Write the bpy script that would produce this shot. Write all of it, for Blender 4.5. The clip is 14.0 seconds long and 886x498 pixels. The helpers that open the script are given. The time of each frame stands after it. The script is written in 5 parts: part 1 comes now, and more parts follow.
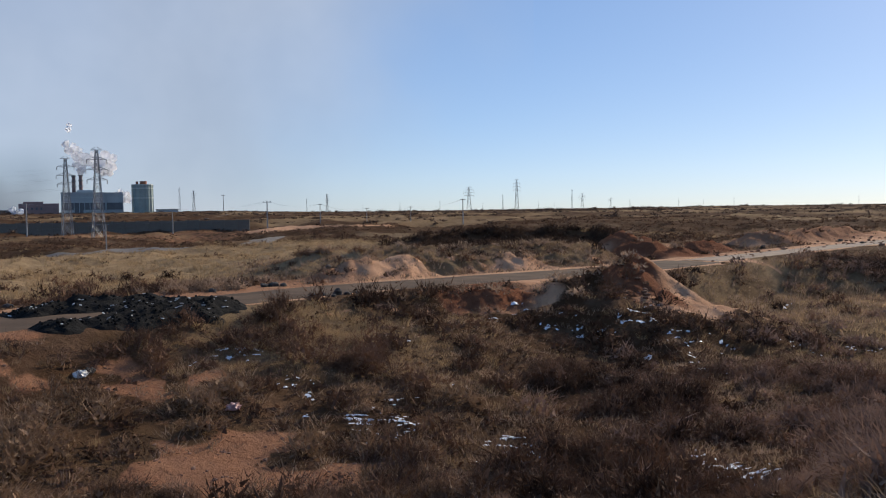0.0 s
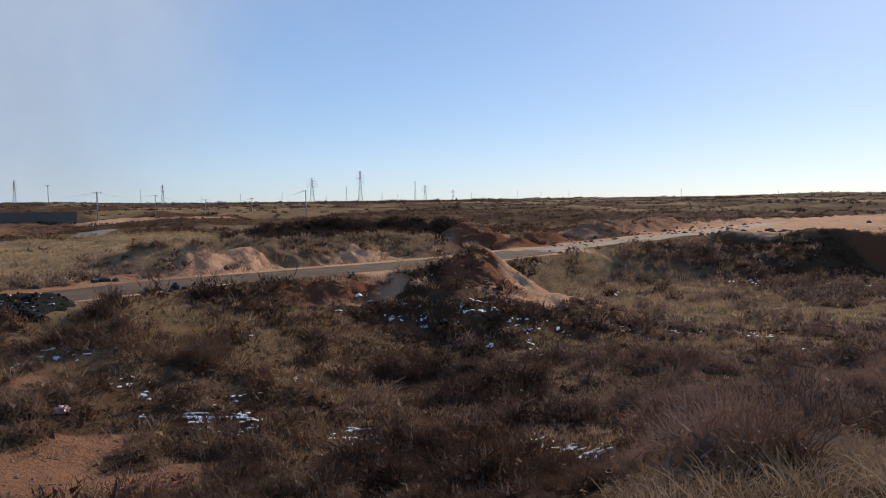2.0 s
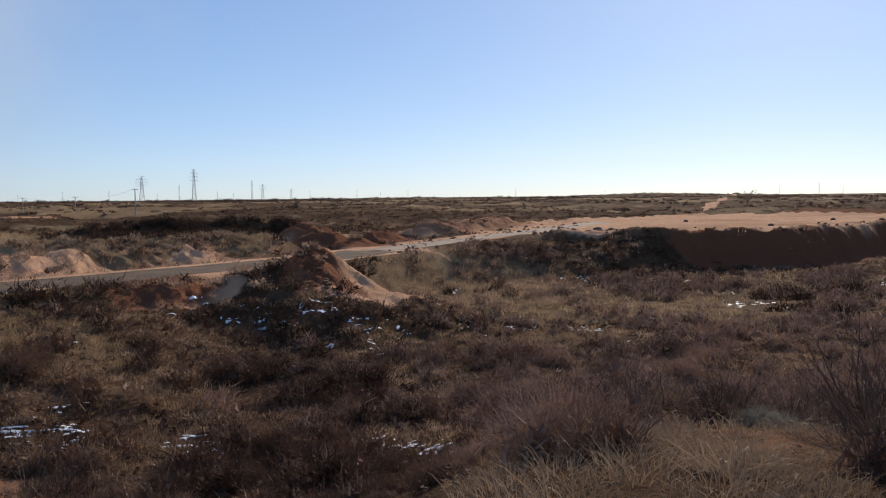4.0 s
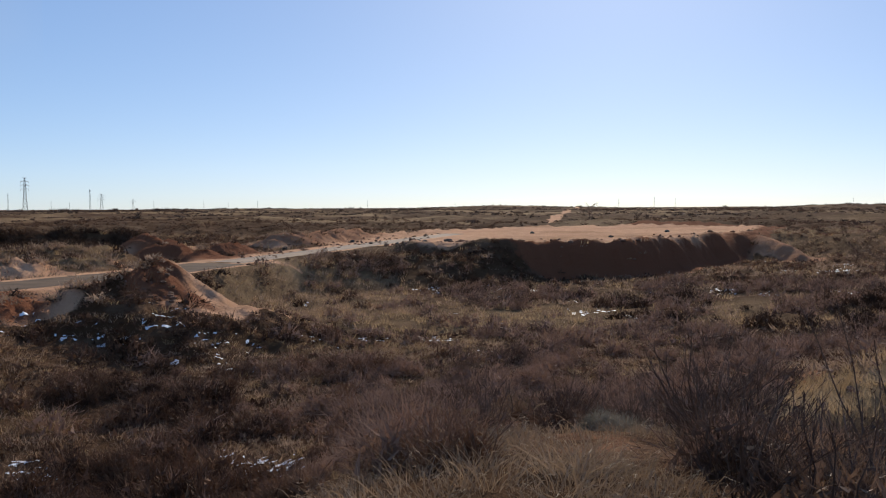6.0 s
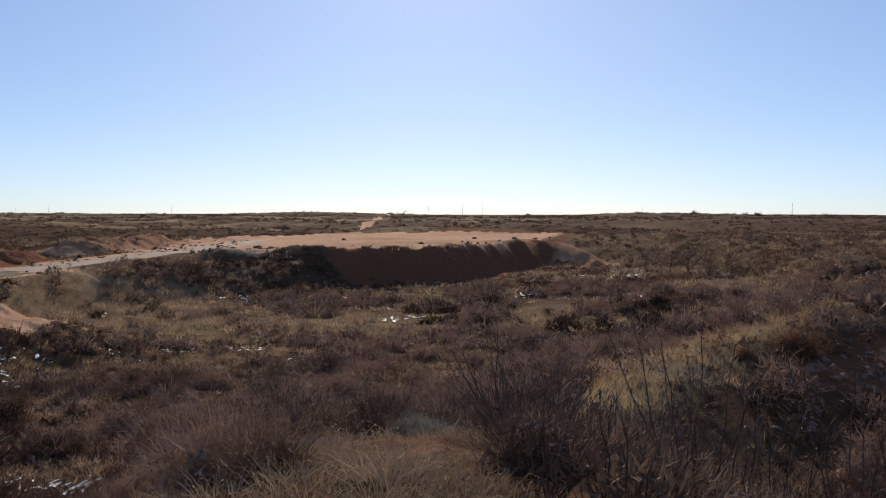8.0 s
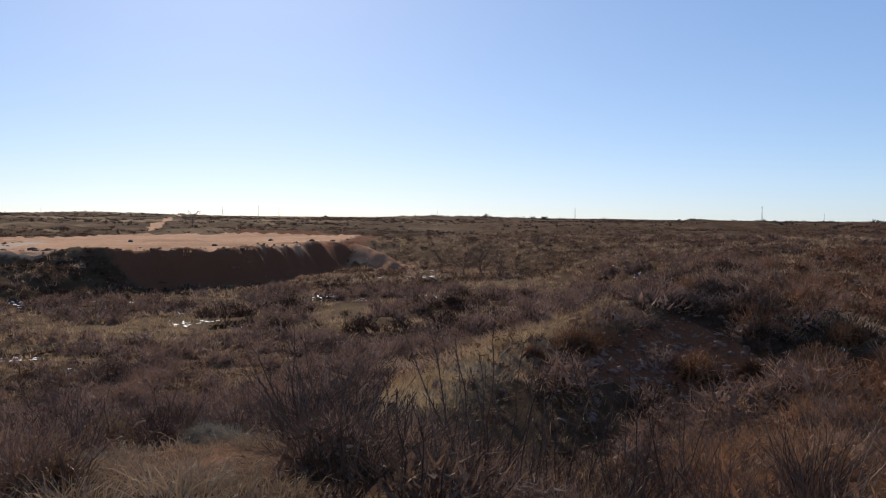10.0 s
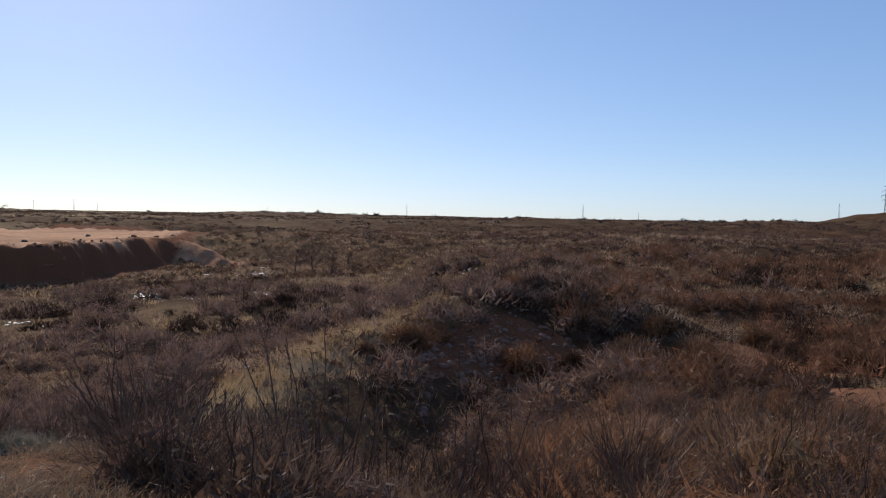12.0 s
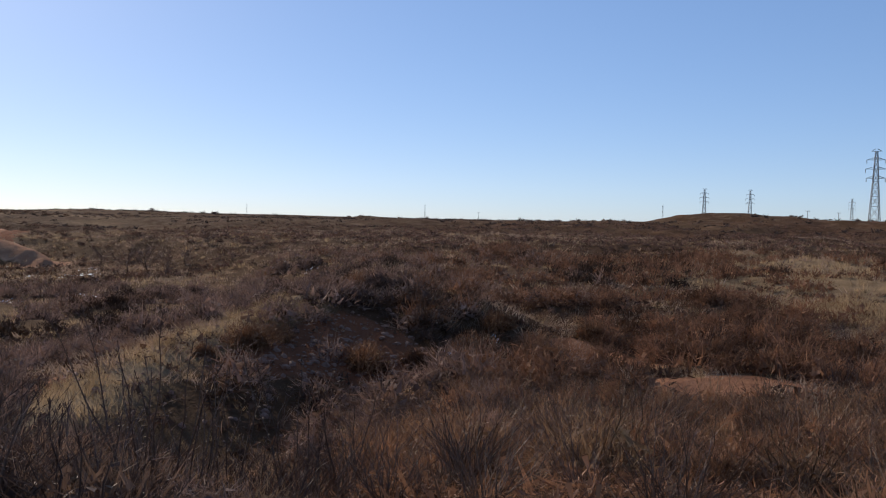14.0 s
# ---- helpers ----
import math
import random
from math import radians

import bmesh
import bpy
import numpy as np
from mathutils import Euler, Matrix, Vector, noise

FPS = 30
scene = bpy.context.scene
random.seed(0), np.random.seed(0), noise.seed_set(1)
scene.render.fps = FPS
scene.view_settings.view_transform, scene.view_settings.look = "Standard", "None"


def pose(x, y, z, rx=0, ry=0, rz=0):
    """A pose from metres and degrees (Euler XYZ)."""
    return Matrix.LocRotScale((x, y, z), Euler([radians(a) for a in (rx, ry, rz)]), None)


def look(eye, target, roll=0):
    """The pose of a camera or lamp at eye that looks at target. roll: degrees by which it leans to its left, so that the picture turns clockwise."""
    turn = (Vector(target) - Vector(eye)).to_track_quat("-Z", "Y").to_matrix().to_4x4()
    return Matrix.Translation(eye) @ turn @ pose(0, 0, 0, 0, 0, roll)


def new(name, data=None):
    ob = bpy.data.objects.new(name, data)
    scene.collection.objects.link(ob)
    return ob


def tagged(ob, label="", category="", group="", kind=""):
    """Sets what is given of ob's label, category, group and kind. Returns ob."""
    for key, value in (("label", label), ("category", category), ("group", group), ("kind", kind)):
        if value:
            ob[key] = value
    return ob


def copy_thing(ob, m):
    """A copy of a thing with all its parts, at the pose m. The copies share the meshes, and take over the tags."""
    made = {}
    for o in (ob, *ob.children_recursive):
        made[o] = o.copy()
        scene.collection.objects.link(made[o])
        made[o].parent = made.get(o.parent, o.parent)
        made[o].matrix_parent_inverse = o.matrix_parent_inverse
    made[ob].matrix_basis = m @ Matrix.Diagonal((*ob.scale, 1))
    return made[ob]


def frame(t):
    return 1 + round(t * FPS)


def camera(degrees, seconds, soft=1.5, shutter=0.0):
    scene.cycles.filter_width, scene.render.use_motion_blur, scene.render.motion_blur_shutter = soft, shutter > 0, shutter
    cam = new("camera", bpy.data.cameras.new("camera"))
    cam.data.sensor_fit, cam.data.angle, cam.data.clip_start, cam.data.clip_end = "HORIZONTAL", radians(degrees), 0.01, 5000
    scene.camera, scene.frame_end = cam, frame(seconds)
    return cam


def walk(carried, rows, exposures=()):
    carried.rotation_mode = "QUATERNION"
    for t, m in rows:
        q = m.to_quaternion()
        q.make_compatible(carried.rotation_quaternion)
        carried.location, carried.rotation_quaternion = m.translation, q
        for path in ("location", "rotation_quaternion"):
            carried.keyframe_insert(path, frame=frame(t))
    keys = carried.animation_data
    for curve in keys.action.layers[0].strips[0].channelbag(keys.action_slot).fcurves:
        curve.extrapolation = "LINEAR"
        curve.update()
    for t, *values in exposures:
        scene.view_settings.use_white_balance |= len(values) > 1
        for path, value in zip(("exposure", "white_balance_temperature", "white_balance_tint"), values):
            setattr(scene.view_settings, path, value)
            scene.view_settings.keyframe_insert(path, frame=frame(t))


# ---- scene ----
# The view point stands on a dune, 8 m above the floor of the hollow before it.
EYE = 8.0
cam = camera(53.5, 14.0, soft=1.1)
TURNS = [  # seconds, yaw, pitch, roll
    (0.0, 0.0, -2.485, 0.827), (0.5, -2.477, -2.652, 0.834), (1.0, -5.23, -2.816, 0.779),
    (1.5, -7.521, -2.979, 0.725), (2.0, -10.151, -3.17, 0.754), (2.5, -12.666, -3.248, 0.765),
    (3.0, -15.376, -3.28, 0.693), (5.5, -27.845, -2.93, 0.406), (6.0, -30.201, -2.633, 0.291),
    (6.5, -32.573, -2.487, 0.191), (7.0, -35.999, -2.401, 0.125), (9.5, -51.967, -2.005, -0.488),
    (10.0, -55.567, -1.998, -0.584), (10.5, -58.55, -2.02, -0.722), (11.0, -61.75, -2.074, -0.843),
    (11.5, -64.032, -2.105, -0.899), (12.0, -66.463, -2.073, -1.013), (12.5, -68.874, -2.052, -1.099),
    (13.0, -72.122, -2.004, -1.124), (13.5, -74.431, -1.969, -1.194), (14.0, -76.687, -1.937, -1.243)]
walk(cam, [(t, pose(0, 0, EYE, 90 + pitch, roll, yaw)) for t, yaw, pitch, roll in TURNS], [(0.0, 0.0, 6500, 10), (7.0, 0.0, 6500, 10), (14.0, 0.0, 6320, 12)])

# ---- sky and sun ----
SUN_AZ, SUN_EL = 42.0, 25.0  # clockwise from +y, above the horizon
world = bpy.data.worlds.new("sky")
scene.world = world
world.use_nodes = True
wn, wl = world.node_tree.nodes, world.node_tree.links
sky = wn.new("ShaderNodeTexSky")
sky.sky_type, sky.sun_disc = "NISHITA", False
sky.sun_elevation, sky.sun_rotation = radians(SUN_EL), radians(SUN_AZ)
sky.altitude, sky.air_density, sky.dust_density, sky.ozone_density = 1200, 0.8, 0.6, 2.0
def times_colour(src, colour):
    k = wn.new("ShaderNodeMix")
    k.data_type, k.blend_type = "RGBA", "MULTIPLY"
    k.clamp_result = False
    k.inputs[0].default_value, k.inputs[7].default_value = 1.0, (*colour, 1)
    wl.new(src, k.inputs[6])
    return k.outputs[2]


soften = wn.new("ShaderNodeGamma")  # winter haze evens out the sky
soften.inputs[1].default_value = 0.54
wl.new(times_colour(sky.outputs[0], (0.085, 0.085, 0.085)), soften.inputs[0])
clear = wn.new("ShaderNodeHueSaturation")
clear.inputs["Saturation"].default_value = 1.27
wl.new(soften.outputs[0], clear.inputs["Color"])
wl.new(times_colour(clear.outputs[0], (7.45, 8.55, 10.45)), wn["Background"].inputs[0])
wn["Background"].inputs[1].default_value = 0.1
sun = new("sun", bpy.data.lights.new("sun", "SUN"))
sun.data.energy, sun.data.angle, sun.data.color = 4.6, radians(0.55), (1.0, 0.87, 0.70)
se, sa = radians(SUN_EL), radians(SUN_AZ)
sun.matrix_world = look((400 * math.cos(se) * math.sin(sa), 400 * math.cos(se) * math.cos(sa), 400 * math.sin(se)), (0, 0, 0))


# ---- small tools ----
def at(bearing, reach):
    """Plan place by bearing (degrees to the left of +y) and distance from the view point."""
    b = radians(bearing)
    return -reach * math.sin(b), reach * math.cos(b)


def step(lo, hi, v):
    u = np.clip((v - lo) / (hi - lo), 0, 1)
    return u * u * (3 - 2 * u)


def lattice(ix, iy, seed):
    h = (ix.astype(np.int64) * 374761393 + iy.astype(np.int64) * 668265263 + seed * 1274126177) & 0xFFFFFFFF
    h = ((h ^ (h >> 13)) * 1274126177) & 0xFFFFFFFF
    h = ((h ^ (h >> 16)) * 2246822519) & 0xFFFFFFFF
    return ((h ^ (h >> 15)) & 0xFFFFFF) / float(0xFFFFFF)


def rough(x, y, size, seed=0, octaves=3):
    """Smooth noise of -1 to 1 with bumps of that size."""
    out, amp, total = 0, 1.0, 0
    for k in range(octaves):
        u, v = x / size + 31.7 * k, y / size - 17.3 * k
        iu, iv = np.floor(u), np.floor(v)
        fu, fv = u - iu, v - iv
        fu, fv = fu * fu * fu * (fu * (6 * fu - 15) + 10), fv * fv * fv * (fv * (6 * fv - 15) + 10)
        a, b = lattice(iu, iv, seed + k), lattice(iu + 1, iv, seed + k)
        c, d = lattice(iu, iv + 1, seed + k), lattice(iu + 1, iv + 1, seed + k)
        out = out + amp * ((a + (b - a) * fu) * (1 - fv) + (c + (d - c) * fu) * fv)
        total, amp, size = total + amp, amp * 0.5, size * 0.5
    return 2 * out / total - 1


def along(x, y, line):
    """Distance to a polyline of (bearing, reach, value), the value at the nearest place, and the side."""
    best, value = np.full(x.shape, 1e9), np.zeros(x.shape)
    pts = [(*at(a, r), v) for a, r, v in line]
    for (x0, y0, v0), (x1, y1, v1) in zip(pts, pts[1:]):
        dx, dy = x1 - x0, y1 - y0
        u = np.clip(((x - x0) * dx + (y - y0) * dy) / (dx * dx + dy * dy), 0, 1)
        d = np.hypot(x - x0 - u * dx, y - y0 - u * dy)
        near = d < best
        best, value = np.where(near, d, best), np.where(near, v0 + u * (v1 - v0), value)
    return best, value


def inside(x, y, corners):
    """Signed distance to a closed outline of (bearing, reach): positive within."""
    d, _ = along(x, y, [(a, r, 0) for a, r in corners + corners[:1]])
    pts, odd = [at(a, r) for a, r in corners], np.zeros(x.shape, bool)
    for (x0, y0), (x1, y1) in zip(pts, pts[1:] + pts[:1]):
        if y0 != y1:
            odd ^= ((y0 > y) != (y1 > y)) & (x < x0 + (y - y0) * (x1 - x0) / (y1 - y0))
    return np.where(odd, d, -d)


def smax(a, b, k):
    return 0.5 * (a + b + np.sqrt((a - b) ** 2 + k * k)) - 0.5 * k * np.exp(-((a - b) / (3 * k)) ** 2)


# ---- the lie of the land ----
ROAD = [(36, 41, 3.1), (27, 44, 3.2), (14, 50.5, 3.2), (6.8, 55.5, 3.2), (-0.5, 60, 3.2), (-7.5, 66, 3.2),
        (-12.5, 74, 3.1), (-16, 83, 3.1)]
TRACK = [(-16, 83, 3.1), (-21.6, 98, 3.3), (-26.5, 116, 3.6), (-31, 140, 4.0)]
FAR_ROAD = [(27, 142, 0), (20.3, 137, 0), (17.3, 133, 0), (13.9, 141, 0), (12.1, 157, 0), (10.7, 172, 0), (9.6, 190, 0)]
PLATFORM = [(-26.5, 108), (-28.5, 100), (-34.5, 101), (-41.7, 104), (-46.0, 119), (-49.3, 150), (-50.3, 188), (-44, 200),
            (-37, 196), (-31, 165), (-26, 135)]
RIDGES = [  # crest as (bearing, reach, height), fall per metre
    ([(11.5, 76, 3.6), (9, 75, 4.6), (3, 78, 4.7), (-4, 82, 4.7), (-9, 87, 4.5)], 0.42),
    ([(3, 117, 4.0), (-1, 120, 5.0), (-6, 122, 5.2), (-11, 118, 5.0)], 0.55),
    ([(-11.6, 106, 5.1), (-12.8, 104, 4.7)], 0.5),
    ([(-14.6, 92, 4.1), (-15.3, 93, 4.0)], 0.55),
    ([(-16.2, 98, 4.3), (-17.3, 99, 4.3)], 0.5),
    ([(-19.3, 112, 4.9), (-20.6, 113, 4.9), (-22.3, 120, 4.9), (-25, 133, 5.0)], 0.5),
    ([(-12.3, 60, 5.1), (-13.4, 59.8, 4.5), (-17.0, 59.5, 1.6)], 0.66),
    ([(-5, 54, 2.7), (-8.6, 56, 3.6), (-11, 58, 3.8)], 0.33),
    ([(-0.6, 53, 2.7), (-2.4, 53.6, 3.3), (-3.6, 55, 3.1)], 0.6),
    ([(-21, 88, 2.9), (-24, 92, 3.1), (-28, 94, 3.0), (-33, 97, 2.5)], 0.35),
    ([(-52.5, 20, 3.7), (-60, 26, 4.4), (-67, 31, 5.1), (-73.5, 34, 5.4), (-78, 34, 5.0)], 0.30),
    ([(-46.5, 135, 4.0), (-49.6, 137, 4.1), (-50.6, 134, 3.6), (-52.5, 127, 1.6)], 0.5),
    ([(-84, 40, 4.4), (-90, 40, 4.5), (-95, 42, 4.5)], 0.2),
    ([(-12.6, 60.0, 4.8), (-13.5, 58.6, 3.7), (-15.0, 57.2, 2.0)], 0.8),
    ([(12, 61, 3.2), (10.5, 63, 3.4), (8, 64, 3.8), (5.5, 66, 4.4), (3, 68, 4.2), (0, 71.5, 4.3), (-2.5, 73, 3.9), (-5, 76, 4.2), (-8, 78.5, 4.0), (-10, 80, 3.9)], 0.55),
    ([(17.2, 57, 3.5), (15.7, 58, 4.4), (14.6, 59, 3.9), (13, 60.5, 3.5)], 0.55),
    ([(6.2, 49.3, 2.2), (3.2, 51.3, 2.6), (0.5, 53.2, 2.7)], 0.6),
    ([(-10.4, 57.0, 4.1), (-11.6, 58.4, 4.7)], 0.75),
    ([(-12.2, 101, 4.1), (-13.4, 100, 4.0)], 0.6),
]
CRUMBLED = {2: 1.0, 3: 1.0, 4: 1.0, 5: 0.8, 6: 0.35, 7: 0.5, 8: 1.0, 11: 0.4, 13: 0.2, 14: 0.9, 16: 1.0, 17: 0.8, 18: 1.0}  # dug and washed banks


def swing(a, bearings, values):
    """A value that changes gently with the bearing."""
    return sum(np.interp(a + k, bearings, values) for k in (-5, -2.5, 0, 2.5, 5)) / 5


def gullied(x, y, size, seed, octaves=2):
    """Sharp-crested noise of washed earth, -1 to 1."""
    return 1 - 2.4 * np.abs(rough(x, y, size, seed, octaves))


def height(x, y):
    r, a = np.hypot(x, y), np.degrees(np.arctan2(-x, y))
    low = swing(a, [-78, -64, -46], [3.7, 1.6, 0.0])
    high = swing(a, [-100, -78, -60, -30, 8, 18], [4.4, 4.2, 3.2, 2.4, 2.4, 1.9])
    rim = swing(a, [-75, -63, -56, -48, -30, -16, -8, -2, 9, 14, 28], [60, 98, 142, 150, 112, 82, 60, 52, 42, 37, 32])
    beyond = step(rim - swing(a, [-40, -32, -24, -8, 8, 16], [9, 9, 26, 24, 20, 12]), rim + 6, r)
    open_rise = (7.9 - high) * (1 - np.exp(-np.maximum(r - 100, 0) / 480))
    terrace = 4.6 * step(300, 420, r) + 3.4 * step(420, 700, r)  # flat low field before the works, which stand higher
    left = step(6, 14, a)
    z = low + (high - low) * beyond + open_rise * (1 - left) + terrace * left
    dune = swing(a, [-70, -60, -50, -40, -30, -24, -16, 0, 30], [13, 16, 22, 24, 22, 18.5, 14, 12.5, 12.5])
    z = z + (6.4 - low) * np.exp(-(r / dune) ** 2)
    # swells and hummocks
    z = z + (0.36 * rough(x, y, 7, 1) + 0.16 * rough(x, y, 2.6, 10, 2) * step(260, 130, r)) * step(5, 14, r) + 1.5 * (0.8 - 2.2 * np.abs(rough(x, y, 30, 2, 4))) * step(66, 105, r) * step(700, 300, r) * (0.15 + 0.85 * beyond)
    z = z + 1.6 * rough(x, y, 75, 3) * step(120, 260, r) * (1 - 0.7 * left) + 2.6 * rough(x, y, 420, 4, 4) * step(500, 1500, r)
    z = z - 1.7 * np.maximum(rough(x, y, 38, 19, 3) + 0.1, 0) * step(135, 190, r) * step(900, 350, r)
    # hills on the skyline
    for b, d, up, wide in ((-94.8, 330, 3.3, 19), (-92, 345, 2.0, 60), (-108, 300, 3.0, 45), (-56.5, 700, 3.0, 60), (-72.5, 600, 3.2, 16), (-54.6, 640, 2.4, 20), (-81, 520, 1.8, 14), (-64.5, 620, 1.6, 18), (-87, 460, 1.6, 16), (-35, 900, 3.5, 60), (-20, 800, 2.2, 50)):
        cx, cy = at(b, d)
        z = z + up * np.exp(-((x - cx) ** 2 + (y - cy) ** 2) / (2 * wide * wide))
    # heaps and banks
    wob = 0.4 * rough(x, y, 3.2, 5) + 0.22 * rough(x, y, 1.0, 15, 2)
    worn = np.zeros(x.shape)
    for k, (crest, fall) in enumerate(RIDGES):
        d, top = along(x, y, crest)
        if k in CRUMBLED:
            worn = np.maximum(worn, CRUMBLED[k] * step(5.0, 1.2, d))
        z = smax(z, top + wob * (0.35 if fall < 0.32 or fall > 0.62 else 1.0) - fall * np.maximum(d - 0.4, 0), 0.35)
    z = z + worn * (0.24 * gullied(x, y, 1.5, 61, 3) + 0.16 * rough(x, y, 4.1, 65, 3) + 0.14 * gullied(x, y, 0.8, 62)) - 0.12 * worn
    # the levelled platform with its cut face
    d = inside(x, y, PLATFORM) + 1.9 * rough(x, y, 8, 8) + 0.55 * rough(x, y, 2.0, 18, 2)
    m = step(-3.6, 0.2, d)
    z = z * (1 - m) + np.maximum(z * 0 + 4.0 + 0.16 * rough(x, y, 9, 6) + 0.16 * rough(x, y, 2.4, 12, 2) + np.exp(-((d - 0.8) / 1.6) ** 2) * (0.5 * rough(x, y, 4, 9) + 0.4 * gullied(x, y, 1.6, 63)), 0) * m
    z = z + 0.3 * gullied(x, y, 1.8, 64) * np.exp(-((d + 2.2) / 1.6) ** 2)
    # the road bed
    d, top = along(x, y, ROAD + TRACK[1:])
    field = step(-1, 1, r - np.interp(-a, [-b for b, _, _ in ROAD], [q for _, q, _ in ROAD])) * step(7, 12, a)
    m = 1 - step(4.0, 8.0 + 24 * field, d)
    z = z * (1 - m) + top * m
    return z + (1 - m) * 0.05 * rough(x, y, 0.9, 7, 2) * step(1.5, 6, r) + 0.02 * m * rough(x, y, 2.0, 11, 2)


def bare(x, y):
    """Where sand and earth lie open (0 to 1)."""
    r, a = np.hypot(x, y), np.degrees(np.arctan2(-x, y))
    n = rough(x, y, 5, 21, 4)
    cut = 5.0 * step(-32.5, -35, a)
    s = step(-1.0 - cut, 1.5 - 0.8 * cut, inside(x, y, PLATFORM) + 1.5 * n)
    d, _ = along(x, y, ROAD)
    far_side = step(-1, 1, r - np.interp(-a, [-b for b, _, _ in ROAD], [q for _, q, _ in ROAD]))
    wide = 2.6 + 2.4 * step(-2, 5, a) * step(24, 16, a)
    s = np.maximum(s, 1 - step(3.2 + wide * far_side, 4.0 + (wide + 1.6) * far_side, d + (2 + 2.5 * far_side) * n))
    d, _ = along(x, y, RIDGES[0][0])
    s = s * step(0.6, 4.0, d + 2.5 * n)
    d, _ = along(x, y, TRACK)
    far_side = step(-1, 1, r - np.interp(-a, [-b for b, _, _ in TRACK], [q for _, q, _ in TRACK]))
    s = np.maximum(s, (1 - step(2.6, 3.4 + 5 * far_side, d + (2 + 2 * far_side) * n)) * step(-35, -30, a))
    for k in (7, 9):
        d, _ = along(x, y, RIDGES[k][0])
        s = s * step(1.0, 6.0 if k == 9 else 3.5, d + 2 * n)
    s = np.maximum(s, 0.42 * (1 - step(0.1, 1.9, np.hypot(x - 5.8, y - 7.4) + 3.5 * n)))
    d, _ = along(x, y, RIDGES[8][0])
    s = np.maximum(s, 0.9 * (1 - step(1.5, 4.0, d + 4 * n)))
    for k in (6, 13):
        d, _ = along(x, y, RIDGES[k][0])
        s = np.maximum(s, 1 - step(3.0, 5.0, d + 1.8 * n))
    for k in (2, 3, 4, 5, 11, 18):
        d, _ = along(x, y, RIDGES[k][0])
        s = np.maximum(s, 1 - step(2.0, 5.5, d + 2 * n))
    for k, in_, out_ in ((14, -0.6, 3.2), (16, -0.4, 2.4)):  # washed faces towards the road, grass above
        d, _ = along(x, y, RIDGES[k][0])
        crest = np.interp(-a, [-b for b, _, _ in RIDGES[k][0]], [q for _, q, _ in RIDGES[k][0]])
        s = np.maximum(s, (1 - step(out_ - 1.2, out_ + 1.2, d + 4.5 * n)) * step(in_ + 0.6, in_ - 1.2, r - crest + 2.5 * n) * step(-0.2, 0.15, rough(x, y, 3.0, 24, 3) + (0.35 if k == 16 else 0.0)))
    s = np.maximum(s, 0.45 * step(11, 14, a) * step(225, 245, r + 30 * n) * step(300, 275, r))
    d, _ = along(x, y, [(11, 260, 0), (7, 240, 0), (3, 250, 0)])
    s = np.maximum(s, 0.9 * (1 - step(4, 12, d + 6 * n)))
    d, _ = along(x, y, [(-36.9, 250, 0), (-37.8, 400, 0), (-38.9, 900, 0)])
    s = np.maximum(s, 1 - step(1.2, 2.6, d + 2.0 * n))
    d, _ = along(x, y, [(-86.0, 31, 0), (-88.5, 27.5, 0)])
    d2, _ = along(x, y, [(-93.4, 22.6, 0), (-97.5, 24.8, 0)])
    s = np.maximum(s, 1 - step(0.9, 1.9, np.minimum(d, d2) + 0.9 * n))
    d, _ = along(x, y, [(-57, 23.5, 0), (-64, 25.5, 0), (-71, 28, 0)])
    d2, _ = along(x, y, [(-52.5, 20, 0), (-60, 26, 0), (-67, 31, 0)])
    s = np.maximum(s, 0.85 * (1 - step(0.8, 3.0, d + 3.0 * n)) * step(0.8, 2.4, d2))
    near_left = step(-4, 12, a) * step(38, 26, r)
    patch = step(0.15 - 0.04 * near_left, 0.5 - 0.2 * near_left, rough(x, y, 3.6, 22, 3))
    d, _ = along(x, y, [(24.5, 37, 0), (21, 37.2, 0), (17, 36.0, 0)])
    s = np.maximum(s, (1 - step(1.0, 2.2, d + 2.4 * n)) * step(-0.35, 0.05, rough(x, y, 1.8, 25, 3)))
    s = np.maximum(s, patch * (0.25 + 0.75 * near_left) * step(70, 40, r))
    return np.clip(s, 0, 1)


def grassy_bank(x, y):
    """Open tawny slopes beyond the road and right of the mound (0 to 1)."""
    r, a = np.hypot(x, y), np.degrees(np.arctan2(-x, y))
    s = step(-11.5, -9, a) * step(15, 11, a) * step(61, 64, r) * step(100, 90, r)
    return np.maximum(s, step(-31, -26, a) * step(-14, -17, a) * step(60, 66, r) * step(90, 84, r))


def open_slope(x, y):
    """The gravelly near side of the ridge (0 to 1)."""
    r, a = np.hypot(x, y), np.degrees(np.arctan2(-x, y))
    crest = np.interp(-a, [52.5, 60, 67, 73.5, 78], [20, 26, 31, 34, 34])
    return step(-53, -55, a) * step(-80, -76, a) * step(16.5, 18, r) * step(crest - 2.0, crest - 4.0, r)


